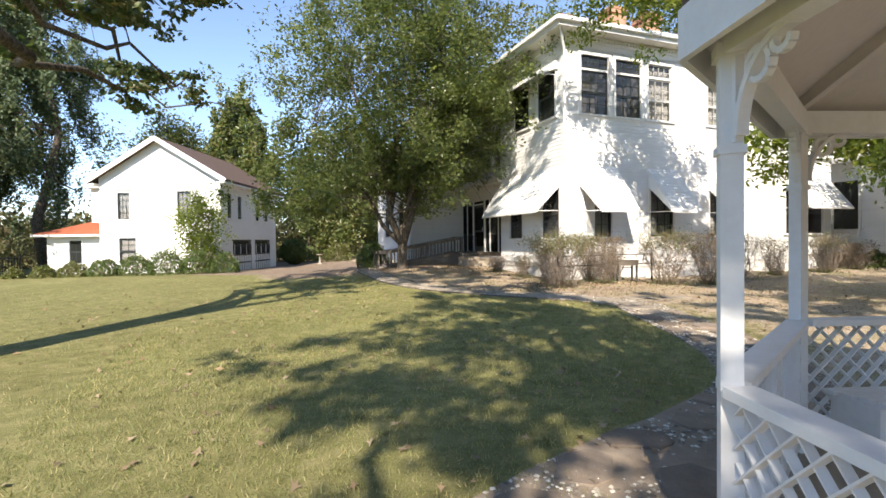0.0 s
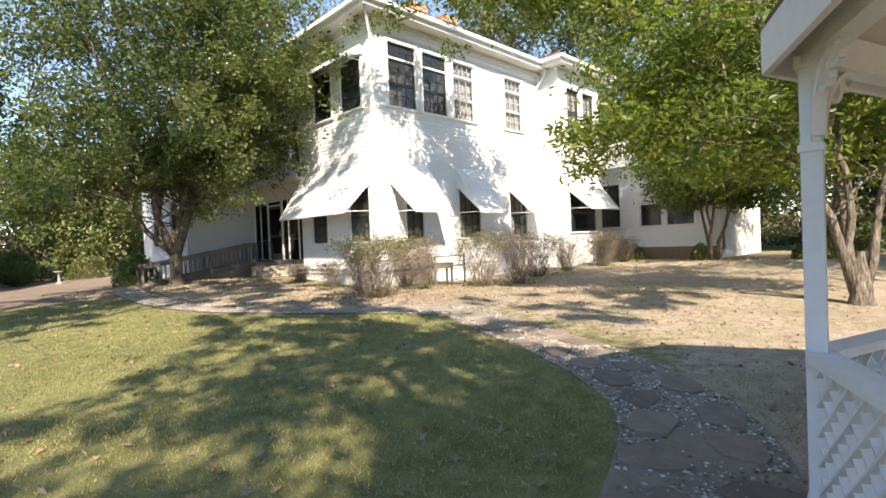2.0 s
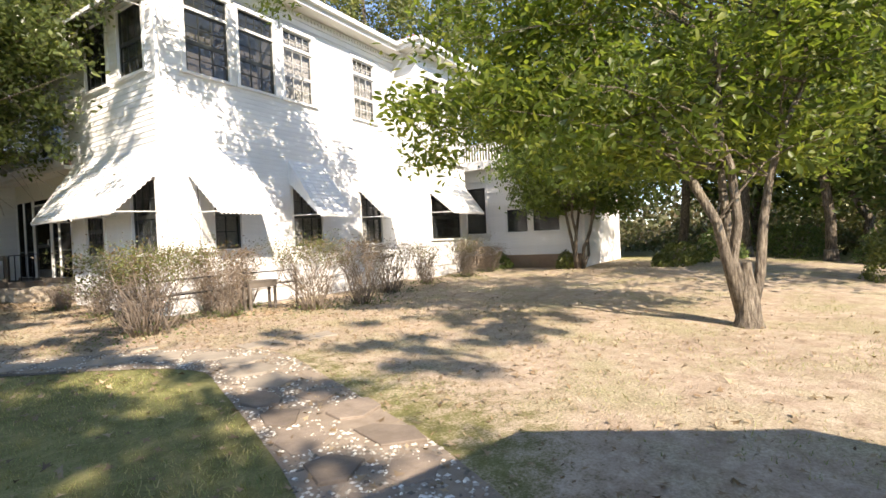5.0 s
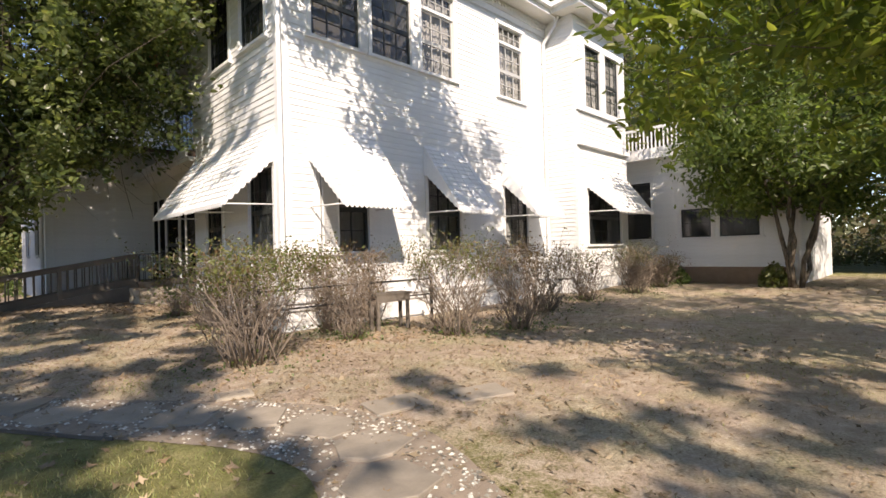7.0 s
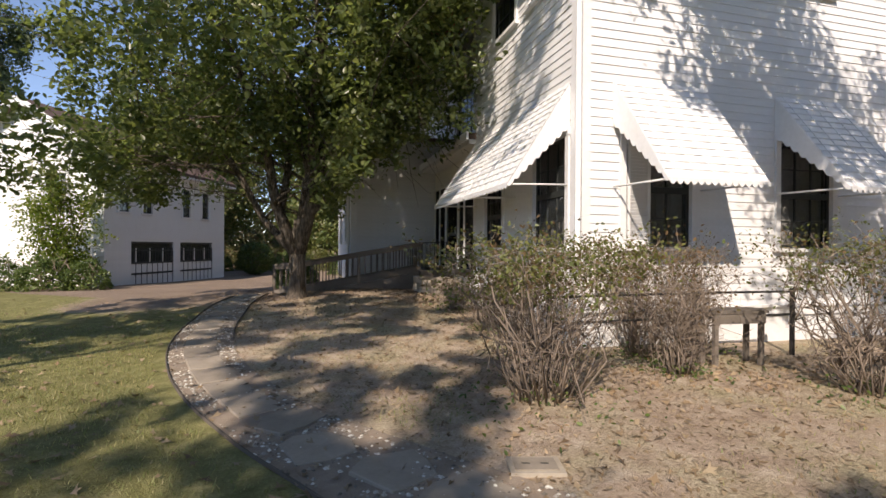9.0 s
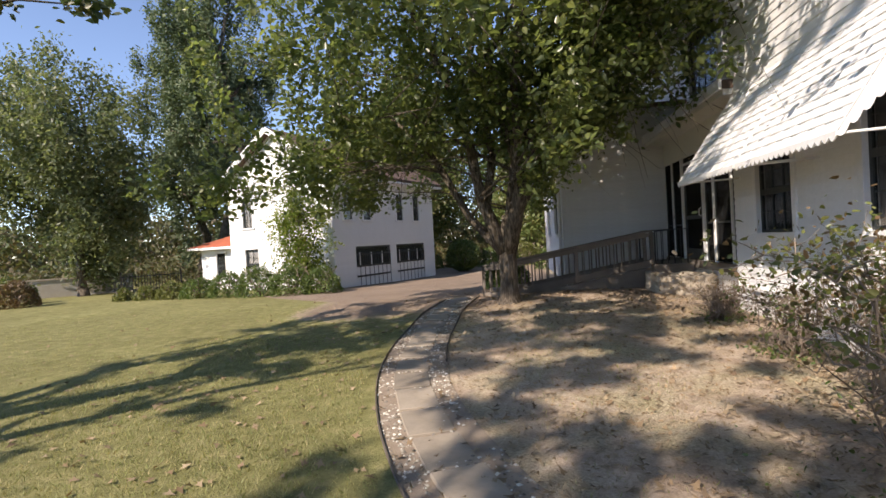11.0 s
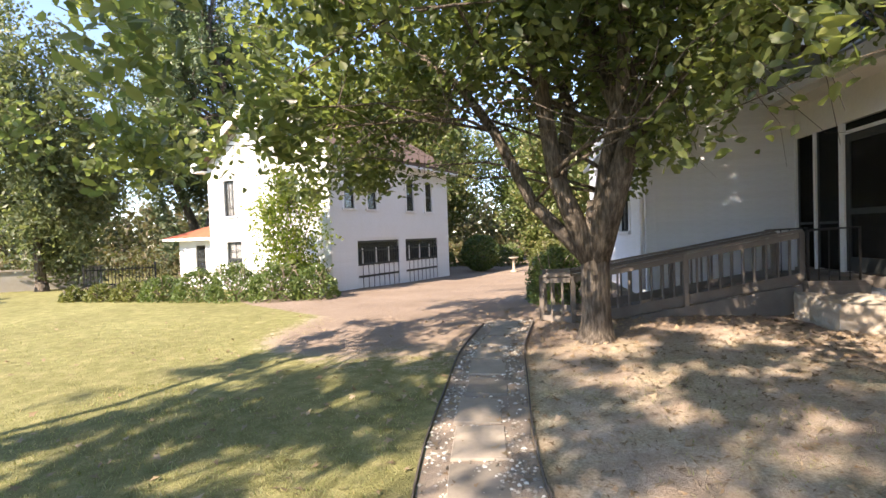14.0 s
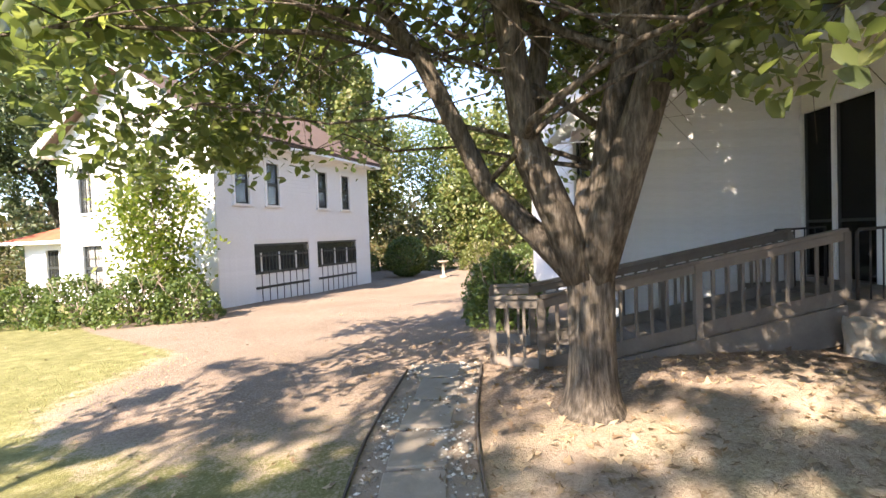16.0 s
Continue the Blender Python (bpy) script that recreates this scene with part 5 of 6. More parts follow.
RAIL_Z = 0.88


def gazebo_rail(m):
    g = thing("gazebo_railing", m, "white gazebo railing with a diagonal lattice panel", "railing", "gazebo railings")
    part("top_rail", boxes((0.05, EDGE - 0.05, -0.06, 0.06, RAIL_Z - 0.04, RAIL_Z)), GAZEBO, g)
    part("bottom_rail", boxes((0.05, EDGE - 0.05, -0.03, 0.03, 0.10, 0.16)), GAZEBO, g)
    part("stile", boxes((EDGE / 2 - 0.025, EDGE / 2 + 0.025, -0.035, -0.012, 0.16, RAIL_Z - 0.04)), GAZEBO, g)
    x0, x1, z0, z1 = 0.05, EDGE - 0.05, 0.16, RAIL_Z - 0.04
    H = z1 - z0
    for sgn in (1, -1):
        u = x0 - H
        while u < x1:
            a, b = u, u + H
            ta, tb = max(0, (x0 - a) / H), min(1, (x1 - a) / H)
            if tb - ta > 0.08:
                za, zb = (z0 + H * ta, z0 + H * tb) if sgn > 0 else (z1 - H * ta, z1 - H * tb)
                bm = bmesh.new()
                y = -0.004 if sgn > 0 else 0.006
                beam(bm, (a + H * ta, y, za), (a + H * tb, y, zb), 0.008, 0.036, up=(0, 1, 0))
                part("lattice_slat", bm, GAZEBO, g)
            u += 0.125
    return g


def edge_pose(k):
    a, b = corners[k], corners[(k + 1) % 8]
    return Matrix.Translation((a.x, a.y, G_Z)) @ pose(0, 0, 0, 0, 0, math.degrees(math.atan2(b.y - a.y, b.x - a.x)))


rail0 = gazebo_rail(edge_pose(0))
for k in (1, 2, 4, 5, 6, 7):
    copy_thing(rail0, edge_pose(k))


def gazebo_bench(m):
    g = thing("gazebo_bench", m, "white slatted bench built along the gazebo railing", "bench", "gazebo benches")
    for i in range(4):
        part("slat", boxes((0.12 + 0.03 * i, EDGE - 0.12 - 0.03 * i, -0.14 - i * 0.095, -0.06 - i * 0.095, 0.42, 0.445)), GAZEBO, g)
    for x in (0.2, EDGE - 0.2):
        part("leg", boxes((x - 0.03, x + 0.03, -0.40, -0.06, 0.0, 0.42)), GAZEBO, g)
    return g


bench0 = gazebo_bench(edge_pose(1))
for k in (2, 4, 5):
    copy_thing(bench0, edge_pose(k))

slab = bmesh.new()
vs = [slab.verts.new(((c - G_MID) * 1.02 + G_MID).to_tuple()[:2] + (G_Z + 0.03,)) for c in corners]
low = [slab.verts.new(v.co + Vector((0, 0, -0.2))) for v in vs]
slab.faces.new(vs[::-1])
for i in range(8):
    slab.faces.new((vs[i], vs[(i + 1) % 8], low[(i + 1) % 8], low[i]))
bmesh.ops.recalc_face_normals(slab, faces=slab.faces)
single("gazebo_floor", slab, CONCRETE, pose(0, 0, 0), "worn concrete gazebo floor", "floor", kind="structure")

groof = thing("gazebo_roof", Matrix.Translation((G_MID.x, G_MID.y, G_Z)), "eight-sided gazebo roof with brown shingles and white fascia", "roof")
APEX = Vector((0, 0, POST_TOP + 1.75))
cl = [c - G_MID for c in corners]
for k in range(8):
    a, b = cl[k], cl[(k + 1) % 8]
    ea, eb = a * 1.065 + Vector((0, 0, POST_TOP + 0.06)), b * 1.065 + Vector((0, 0, POST_TOP + 0.06))
    f = bmesh.new()
    beam(f, ea, eb, 0.03, 0.19)
    part("fascia", f, GAZEBO, groof)
    hd = bmesh.new()
    beam(hd, a + Vector((0, 0, POST_TOP + 0.03)), b + Vector((0, 0, POST_TOP + 0.03)), 0.09, 0.14)
    part("header_beam", hd, GAZEBO, groof)
    c = bmesh.new()
    v = [c.verts.new(p) for p in (ea + Vector((0, 0, 0.02)), eb + Vector((0, 0, 0.02)), APEX - Vector((0, 0, 0.05)))]
    w = [c.verts.new(p.co + Vector((0, 0, 0.03))) for p in v]
    c.faces.new(v[::-1])
    c.faces.new(w)
    part("ceiling_board", c, CEILING_WOOD, groof)
    r = bmesh.new()
    beam(r, a * 1.05 + Vector((0, 0, POST_TOP + 0.08)), APEX - Vector((0, 0, 0.12)), 0.06, 0.10)
    part("rafter", r, CEILING_WOOD, groof)
    sh = bmesh.new()
    rows = 13
    for j in range(rows):
        t0, t1 = j / rows, (j + 1) / rows
        o = Vector((0, 0, 0.10))
        p = [ea.lerp(APEX, t0) + o + Vector((0, 0, 0.03)), eb.lerp(APEX, t0) + o + Vector((0, 0, 0.03)), eb.lerp(APEX, t1) + o, ea.lerp(APEX, t1) + o]
        n = max(1, int((p[1] - p[0]).length / 0.22))
        for i in range(n):
            q = [p[0].lerp(p[1], i / n), p[0].lerp(p[1], (i + 1) / n), p[3].lerp(p[2], (i + 1) / n), p[3].lerp(p[2], i / n)]
            lift = Vector((0, 0, 0.006 * ((i * 7 + j * 3) % 3)))
            vv = [sh.verts.new(x + lift) for x in q] + [sh.verts.new(q[0] - Vector((0, 0, 0.03))), sh.verts.new(q[1] - Vector((0, 0, 0.03)))]
            sh.faces.new(vv[:4])
            sh.faces.new((vv[4], vv[5], vv[1], vv[0]))
    tagged(part("shingles", sh, SHINGLE, groof), kind="stuff")

# ---- ramp to the porch ----
def ramp():
    L, K, R = Vector((-4.4, 7.25, 0.18)), Vector((-3.95, 6.85, 0.22)), Vector((-0.62, 7.15, 0.78))
    off = Vector((0.12, 1.18, 0))
    g = thing("wheelchair_ramp", pose(0, 0, 0), "weathered wooden ramp with plain railings", "ramp")
    def rail(pts, side):
        for a, b in zip(pts, pts[1:]):
            t = bmesh.new(); beam(t, a + Vector((0, 0, 0.76)), b + Vector((0, 0, 0.76)), 0.09, 0.035)
            part("cap_rail", t, DECK, g)
            t = bmesh.new(); beam(t, a + Vector((0, 0, 0.69)), b + Vector((0, 0, 0.69)), 0.03, 0.085)
            part("upper_rail", t, DECK, g)
            t = bmesh.new(); beam(t, a + Vector((0, 0, 0.06)), b + Vector((0, 0, 0.06)), 0.035, 0.14)
            part("lower_rail", t, DECK, g)
            n = max(2, int((b - a).length / 0.155))
            for i in range(1, n):
                p = a.lerp(b, i / n)
                t = boxes((p.x - 0.014, p.x + 0.014, p.y - 0.014, p.y + 0.014, p.z + 0.03, p.z + 0.70))
                part("baluster", t, DECK, g)
        for p in pts:
            part("post", boxes((p.x - 0.036, p.x + 0.036, p.y - 0.036, p.y + 0.036, ground_z(p.x, p.y) - 0.1, p.z + 0.74)), DECK, g)
    mid = K.lerp(R, 0.5)
    rail([L, K, mid, R], 0)
    rail([L + off, K + off, mid + off * 0.9, R + off * 0.85], 1)
    for a, b in ((L, K), (K, R)):
        n = max(3, int((b - a).length / 0.145))
        for i in range(n):
            p, q = a.lerp(b, i / n), a.lerp(b, (i + 0.93) / n)
            t = bmesh.new()
            v = [t.verts.new(x) for x in (p, q, q + off * 0.95, p + off * 0.95)]
            w = [t.verts.new(x.co - Vector((0, 0, 0.035))) for x in v]
            t.faces.new(v); t.faces.new(w[::-1])
            for k in range(4):
                t.faces.new((v[k], w[k], w[(k + 1) % 4], v[(k + 1) % 4]))
            bmesh.ops.recalc_face_normals(t, faces=t.faces)
            part("deck_board", t, DECK, g)
        t = bmesh.new()
        beam(t, a + Vector((0, -0.03, -0.24)), b + Vector((0, -0.03, -0.24)), 0.04, 0.40)
        part("skirt_board", t, DECK, g)
    part("landing", boxes((-0.64, 0.2, 6.95, 8.9, 0.74, 0.80)), DECK, g)
    part("landing_skirt", boxes((-0.62, -0.58, 6.97, 8.88, 0.0, 0.738), (-0.58, 0.19, 6.97, 7.01, 0.0, 0.738)), DECK, g)
ramp()
blk = boxes((-0.85, 0.2, 5.9, 6.93, -0.2, 0.62))
bmesh.ops.subdivide_edges(blk, edges=blk.edges[:], cuts=14, use_grid_fill=True)
for v in blk.verts:
    v.co += Vector((noise.noise(v.co * 3), noise.noise(v.co * 3 + Vector((5, 0, 0))), noise.noise(v.co * 3 + Vector((0, 9, 0))))) * 0.06 + Vector((noise.noise(v.co * 11), noise.noise(v.co * 11 + Vector((3, 0, 0))), noise.noise(v.co * 11 + Vector((0, 4, 0))))) * 0.03
single("stone_block", blk, CONCRETE, pose(0, 0, 0), "rough pale stone block beside the porch", "stone block")
for y in (7.05, 8.35):
    hr = bmesh.new()
    tube(hr, [(0.1, y, 0.79), (0.1, y, 1.56), (-0.55, y, 1.54), (-0.58, y, 1.5), (-0.58, y, 0.79)], [0.018] * 5, 6)
    for k in range(1, 5):
        tube(hr, [(0.1 - k * 0.135, y, 0.79), (0.1 - k * 0.135, y, 1.54)], [0.009, 0.009], 5)
    single("handrail", hr, IRON, pose(0, 0, 0), "black iron handrail by the porch door", "handrail")

# ---- shrubs ----
def twig_bush(x, y, h, r, seed, tops=500, base_leaves=280, label="leggy half-bare shrub with leaves on top", mat_top=YELLOW_LEAF, stems=34, dense=1.0):
    rng = np.random.default_rng(seed)
    z0 = ground_z(x, y) - 0.03
    g = thing("shrub", pose(x, y, z0), label, "shrub", "foundation shrubs")
    w, ends = bmesh.new(), []
    for i in range(stems):
        a, rr = rng.uniform(0, 2 * math.pi), r * math.sqrt(rng.uniform(0.02, 1))
        foot = np.array([math.cos(a) * rr * 0.3, math.sin(a) * rr * 0.3, 0])
        tip = np.array([math.cos(a) * rr, math.sin(a) * rr, h * rng.uniform(0.72, 1.0)])
        st = bend(foot, tip, rng, 0.02, 4, 0.35)
        rad = rng.uniform(0.006, 0.013)
        tube(w, st, [rad * (1 - 0.15 * k) for k in range(5)], 4)
        for j in range(5):
            k = rng.integers(1, 5)
            e = st[k] + rng.normal(size=3) * np.array([0.18, 0.18, 0.12]) + np.array([0, 0, 0.14])
            e[2] = min(max(e[2], 0.1), h * 1.02)
            tube(w, bend(st[k], e, rng, 0.02, 2, 0.4), [rad * 0.5, rad * 0.4, rad * 0.25], 3)
            if e[2] > h * 0.66:
                ends.append(e)
            for _ in range(2):
                e2 = e + rng.normal(size=3) * 0.10
                tube(w, [e, (e + e2) / 2 + rng.normal(size=3) * 0.015, e2], [rad * 0.3, rad * 0.25, rad * 0.15], 3)
                if e2[2] > h * 0.72:
                    ends.append(e2)
        ends.append(st[4])
    part("branchwork", w, TWIG, g)
    ends = np.array(ends)
    n1 = int(tops * dense * 2.2)
    pos = ends[rng.integers(len(ends), size=n1)] + rng.normal(size=(n1, 3)) * 0.07
    part("foliage", leaf_mesh("foliage", pos, 0.036, mat_top, rng, 0.8, oval=True), mat_top, g)
    pos = ends[rng.integers(len(ends), size=n1 // 3)] + rng.normal(size=(n1 // 3, 3)) * 0.09
    part("dry_foliage", leaf_mesh("dry_foliage", pos, 0.036, RUST_LEAF, rng, 0.4, oval=True), RUST_LEAF, g)
    pos = rng.normal(size=(base_leaves, 3)) * np.array([r * 0.6, r * 0.6, 0.07]) + np.array([0, 0, 0.05])
    pos[:, 2] = np.abs(pos[:, 2])
    part("low_foliage", leaf_mesh("low_foliage", pos, 0.042, SHRUB_LEAF, rng, 0.8, oval=True), SHRUB_LEAF, g)
    return g


for i, (x, y, h, r, n, mt) in enumerate([(-0.72, -0.25, 1.15, 0.5, 500, RUST_LEAF), (-1.42, -1.85, 1.36, 0.92, 1900, YELLOW_LEAF), (0.4, -1.45, 0.95, 0.36, 90, RUST_LEAF), (0.55, -0.6, 1.36, 0.45, 300, RUST_LEAF), (1.45, -0.55, 1.34, 0.38, 160, RUST_LEAF), (1.65, -2.55, 1.42, 0.72, 900, YELLOW_LEAF), (2.75, -3.0, 1.42, 0.66, 380, RUST_LEAF),
                                       (5.1, -1.9, 1.35, 0.7, 260, RUST_LEAF), (7.2, -1.75, 1.2, 0.55, 240, SHRUB_LEAF), (9.1, -2.2, 1.25, 0.6, 400, YELLOW_LEAF), (10.6, -2.3, 0.9, 0.5, 300, RUST_LEAF), (-0.7, 3.4, 0.5, 0.3, 90, RUST_LEAF), (-0.7, 1.5, 0.7, 0.35, 160, SHRUB_LEAF)]):
    twig_bush(x, y, h, r, 200 + i, tops=n, mat_top=mt, stems=int(34 + 30 * r))


def leafy_bush(name, x, y, r, h, n, leaf, mt, seed, label, group="garden shrubs", ball=False):
    rng = np.random.default_rng(seed)
    z0 = ground_z(x, y) - 0.03
    g = thing(name, pose(x, y, z0), label, "shrub", group)
    w = bmesh.new()
    for i in range(12):
        a = rng.uniform(0, 2 * math.pi)
        tube(w, bend((0, 0, 0), (math.cos(a) * r * 0.6, math.sin(a) * r * 0.6, h * 0.8), rng, 0.05, 3, 0.2), [0.02, 0.016, 0.012, 0.006], 4)
    part("branchwork", w, TWIG, g)
    d = rng.normal(size=(n, 3))
    d /= np.linalg.norm(d, axis=1)[:, None]
    d[:, 2] = np.abs(d[:, 2]) if not ball else d[:, 2]
    lump = np.array([0.82 + 0.25 * noise.noise(Vector(v) * 2.2 + Vector((seed, 0, 0))) for v in d])
    rad = (lump if not ball else 0.97) * rng.uniform(0.75, 1.03, n) ** 0.6
    pos = d * rad[:, None] * np.array([r, r, h if not ball else h / 2]) + np.array([0, 0, 0.05 if not ball else h / 2])
    pos[:, 2] = np.maximum(pos[:, 2], 0.03)
    part("foliage", leaf_mesh("foliage", pos, leaf, mt, rng, 0.3), mt, g)
    return g


for i, (x, y, r, h, mt) in enumerate([(-19.2, 13.4, 0.5, 0.55, YELLOW_LEAF), (-18.1, 13.3, 0.6, 0.65, YELLOW_LEAF), (-17.0, 13.3, 0.7, 0.8, YELLOW_LEAF), (-15.8, 13.2, 0.8, 0.95, SHRUB_LEAF), (-14.5, 13.1, 0.9, 1.15, SHRUB_LEAF), (-13.2, 13.0, 1.0, 1.3, SHRUB_LEAF), (-11.9, 12.9, 1.05, 1.3, SHRUB_LEAF), (-10.8, 13.2, 0.95, 1.15, SHRUB_LEAF)]):
    leafy_bush("hedge_shrub", x, y, r, h, int(2600 * r), 0.085, mt, 300 + i, "rounded garden shrub in front of the garage")
leafy_bush("round_shrub", -6.6, 25.0, 1.05, 1.95, 5000, 0.12, SHRUB_LEAF, 320, "clipped round dark green shrub by the drive", ball=True)
leafy_bush("hedge_shrub", -3.9, 9.9, 0.75, 1.35, 4200, 0.07, SHRUB_LEAF, 321, "clipped dense green shrub beside the ramp")
leafy_bush("hedge_shrub", -4.0, 11.2, 0.7, 1.3, 3000, 0.07, SHRUB_LEAF, 322, "clipped dense green shrub beside the ramp")
for i, (x, y, r, h, mt) in enumerate([(11.6, -4.9, 0.45, 0.7, YELLOW_LEAF), (12.3, -8.3, 0.8, 0.8, YELLOW_LEAF), (13.9, -8.6, 0.8, 0.85, YELLOW_LEAF), (11.9, -2.2, 0.5, 0.7, SHRUB_LEAF), (16.5, -9.5, 1.1, 1.3, SHRUB_LEAF), (9.3, -13.6, 1.0, 1.7, YELLOW_LEAF), (19, -12, 1.5, 1.7, SHRUB_LEAF), (15.5, -14.5, 1.2, 1.6, SHRUB_LEAF),
                                      (-22.8, 12.2, 0.9, 1.2, RUST_LEAF), (-24.5, 13.5, 1.0, 1.4, WOODS_LEAF), (-26, 12, 1.2, 1.6, WOODS_LEAF), (-23.8, 10.6, 1.1, 1.3, RUST_LEAF), (-27.5, 14.5, 1.3, 2.0, WOODS_LEAF), (-7.5, 30.0, 1.2, 1.3, YELLOW_LEAF), (-5.2, 29.0, 1.2, 1.5, SHRUB_LEAF), (-3.0, 27.5, 1.3, 1.8, YELLOW_LEAF), (-9.2, 29.5, 0.9, 1.2, SHRUB_LEAF), (-1.5, 22, 1.2, 1.6, SHRUB_LEAF)]):
    leafy_bush("garden_shrub", x, y, r, h, int(2400 * r), 0.1, mt, 340 + i, "loose garden shrub at the edge of the grounds")

# ---- the rest of the woods ----
def woods():
    rng = np.random.default_rng(77)
    def band(name, n, r0, r1, height, size, mt, label):
        a = rng.uniform(0, 2 * math.pi, n)
        r = rng.uniform(r0, r1, n)
        x, y = -4 + r * np.cos(a), 4 + r * np.sin(a)
        top = height * np.array([0.55 + 0.55 * noise.noise((p * 0.12, q * 0.12, 4)) + 0.25 * noise.noise((p * 0.5, q * 0.5, 8)) for p, q in zip(x, y)])
        keep = ~((np.abs(x + 5.5) < 3.0) & (y > 10) & (y < 38))
        z = rng.uniform(0, 1, n) ** 0.8 * np.maximum(top, 0.3) - 0.4
        pos = np.stack([x, y, z], 1)[keep]
        me = leaf_mesh(name, pos, size, mt, rng, 0.3, long=1.1)
        tagged(new(name, me), label, "woods", kind="stuff")
    band("undergrowth", 95000, 31, 44, 3.6, 0.26, BRUSH_LEAF, "tangled green undergrowth round the grounds")
    band("far_woods", 150000, 48, 75, 9.5, 0.6, BRUSH_LEAF, "distant green woods round the grounds")
woods()

# ---- planter and small garden things ----
pl = thing("planter_stand", pose(1.35, -1.2, ground_z(1.35, -1.2), 0, 0, -4), "low wooden plant stand by the wall", "plant stand")
part("top", boxes((-0.38, 0.38, -0.16, -0.03, 0.62, 0.66), (-0.38, 0.38, 0.0, 0.14, 0.62, 0.66)), DECK, pl)
part("apron", boxes((-0.35, 0.35, -0.15, -0.12, 0.50, 0.62)), DECK, pl)
for x in (-0.31, 0.31):
    for y in (-0.12, 0.10):
        part("leg", boxes((x - 0.025, x + 0.025, y - 0.025, y + 0.025, 0.0, 0.62)), DECK, pl)
bb = bmesh.new()
tube(bb, [(0, 0, 0), (0, 0, 0.08), (0, 0, 0.1), (0, 0, 0.62), (0, 0, 0.66), (0, 0, 0.74)], [0.2, 0.17, 0.07, 0.06, 0.18, 0.26], 14)
single("bird_bath", bb, CONCRETE, pose(-4.9, 23.6, ground_z(-4.9, 23.6)), "pale stone bird bath by the drive", "bird bath")
fence = thing("iron_fence", pose(-23.2, 18.0, ground_z(-23.2, 18.0), 0, 0, 40), "short run of dark iron picket fence beyond the lawn", "fence")
pk = mesh_of("picket", boxes((-0.014, 0.014, -0.014, 0.014, 0.05, 1.02)), IRON)
for i in range(20):
    part("picket", pk, IRON, fence).location = (i * 0.13, 0, 0)
for z in (0.2, 0.86):
    part("rail", boxes((-0.06, 2.54, 0.015, 0.04, z, z + 0.05)), IRON, fence)
for x in (-0.1, 2.58):
    part("post", boxes((x - 0.04, x + 0.04, -0.04, 0.04, -0.1, 1.15)), IRON, fence)
gwall = thing("garden_wall", pose(-30.4, 16.0, ground_z(-29, 17), 0, 0, 46), "low pale rendered garden wall beyond the lawn", "wall")
part("wall_body", boxes((0, 7.2, -0.12, 0.12, -0.6, 0.86)), MORTAR, gwall)
part("coping", boxes((-0.05, 7.25, -0.17, 0.17, 0.86, 0.94)), CONCRETE, gwall)

rail = thing("garden_rail", pose(0, -0.95, ground_z(1, -0.95)), "low dark metal rail in front of the white wall", "railing")
for z in (0.52, 0.82):
    rb = bmesh.new()
    tube(rb, [(-0.9, 0, z - 0.01), (0.3, 0.004, z), (1.4, -0.004, z + 0.005), (2.65, 0, z)], [0.016] * 4, 6)
    part("bar", rb, IRON, rail)
for x in (-0.9, 1.15, 2.65):
    part("post", boxes((x - 0.022, x + 0.022, 0.018, 0.062, -0.15, 0.86)), IRON, rail)
for x, y, turn in ((-1.28, -4.6, -12), (-0.55, -4.95, -22)):
    step = bmesh.new()
    box(step, -0.27, 0.27, -0.19, 0.19, -0.05, 0.016)
    bmesh.ops.bevel(step, geom=step.edges[:], offset=0.007, segments=1, affect="EDGES")
    single("stepping_stone", step, PAVER, pose(x, y, ground_z(x, y) + 0.004, 0.8, -0.6, turn), "flat pale paving slab sunk in the bare earth", "paving slab", "stepping stones")

cover = thing("access_cover", pose(-2.15, -3.15, ground_z(-2.15, -3.15) + 0.012, 0, 0, -14), "small grey concrete access cover set in the earth", "cover")
part("frame", boxes((-0.17, 0.17, -0.12, 0.12, -0.06, 0.012)), CONCRETE, cover)
part("lid", boxes((-0.135, 0.135, -0.085, 0.085, 0.012, 0.02)), PAVER, cover)
for x in (-0.06, 0.06):
    part("lift_slot", boxes((x - 0.025, x + 0.025, -0.006, 0.006, 0.0201, 0.022)), DARKTRIM, cover)

# ---- walkway ----
walkway = thing("walkway", pose(0, 0, 0), "curving walk of stones set in pale gravel", "path", kind="structure")
prng = random.Random(12)


def stone(px, py, rx, ry, turn, square, name, mt):
    bm = bmesh.new()
    n = 4 if square else prng.randint(5, 7)
    ring = []
    for i in range(n):
        a = 2 * math.pi * (i + 0.5) / n + (prng.uniform(-0.32, 0.32) if not square else prng.uniform(-0.03, 0.03))
        k = prng.uniform(0.82, 1.15) if not square else 1.38
        ring.append((math.cos(a) * rx * k, math.sin(a) * ry * k))
    h = prng.uniform(0.008, 0.02)
    top = [bm.verts.new((x * 0.975, y * 0.975, h)) for x, y in ring]
    rim = [bm.verts.new((x, y, h - 0.006)) for x, y in ring]
    low = [bm.verts.new((x, y, -0.05)) for x, y in ring]
    bm.faces.new(top)
    for a, b in ((top, rim), (rim, low)):
        for i in range(n):
            bm.faces.new((a[i], b[i], b[(i + 1) % n], a[(i + 1) % n]))
    bmesh.ops.recalc_face_normals(bm, faces=bm.faces)
    ob = part(name, bm, mt, walkway)
    ob.matrix_world = pose(px, py, ground_z(px, py) + 0.012, prng.uniform(-1.5, 1.5), prng.uniform(-1.5, 1.5), turn)


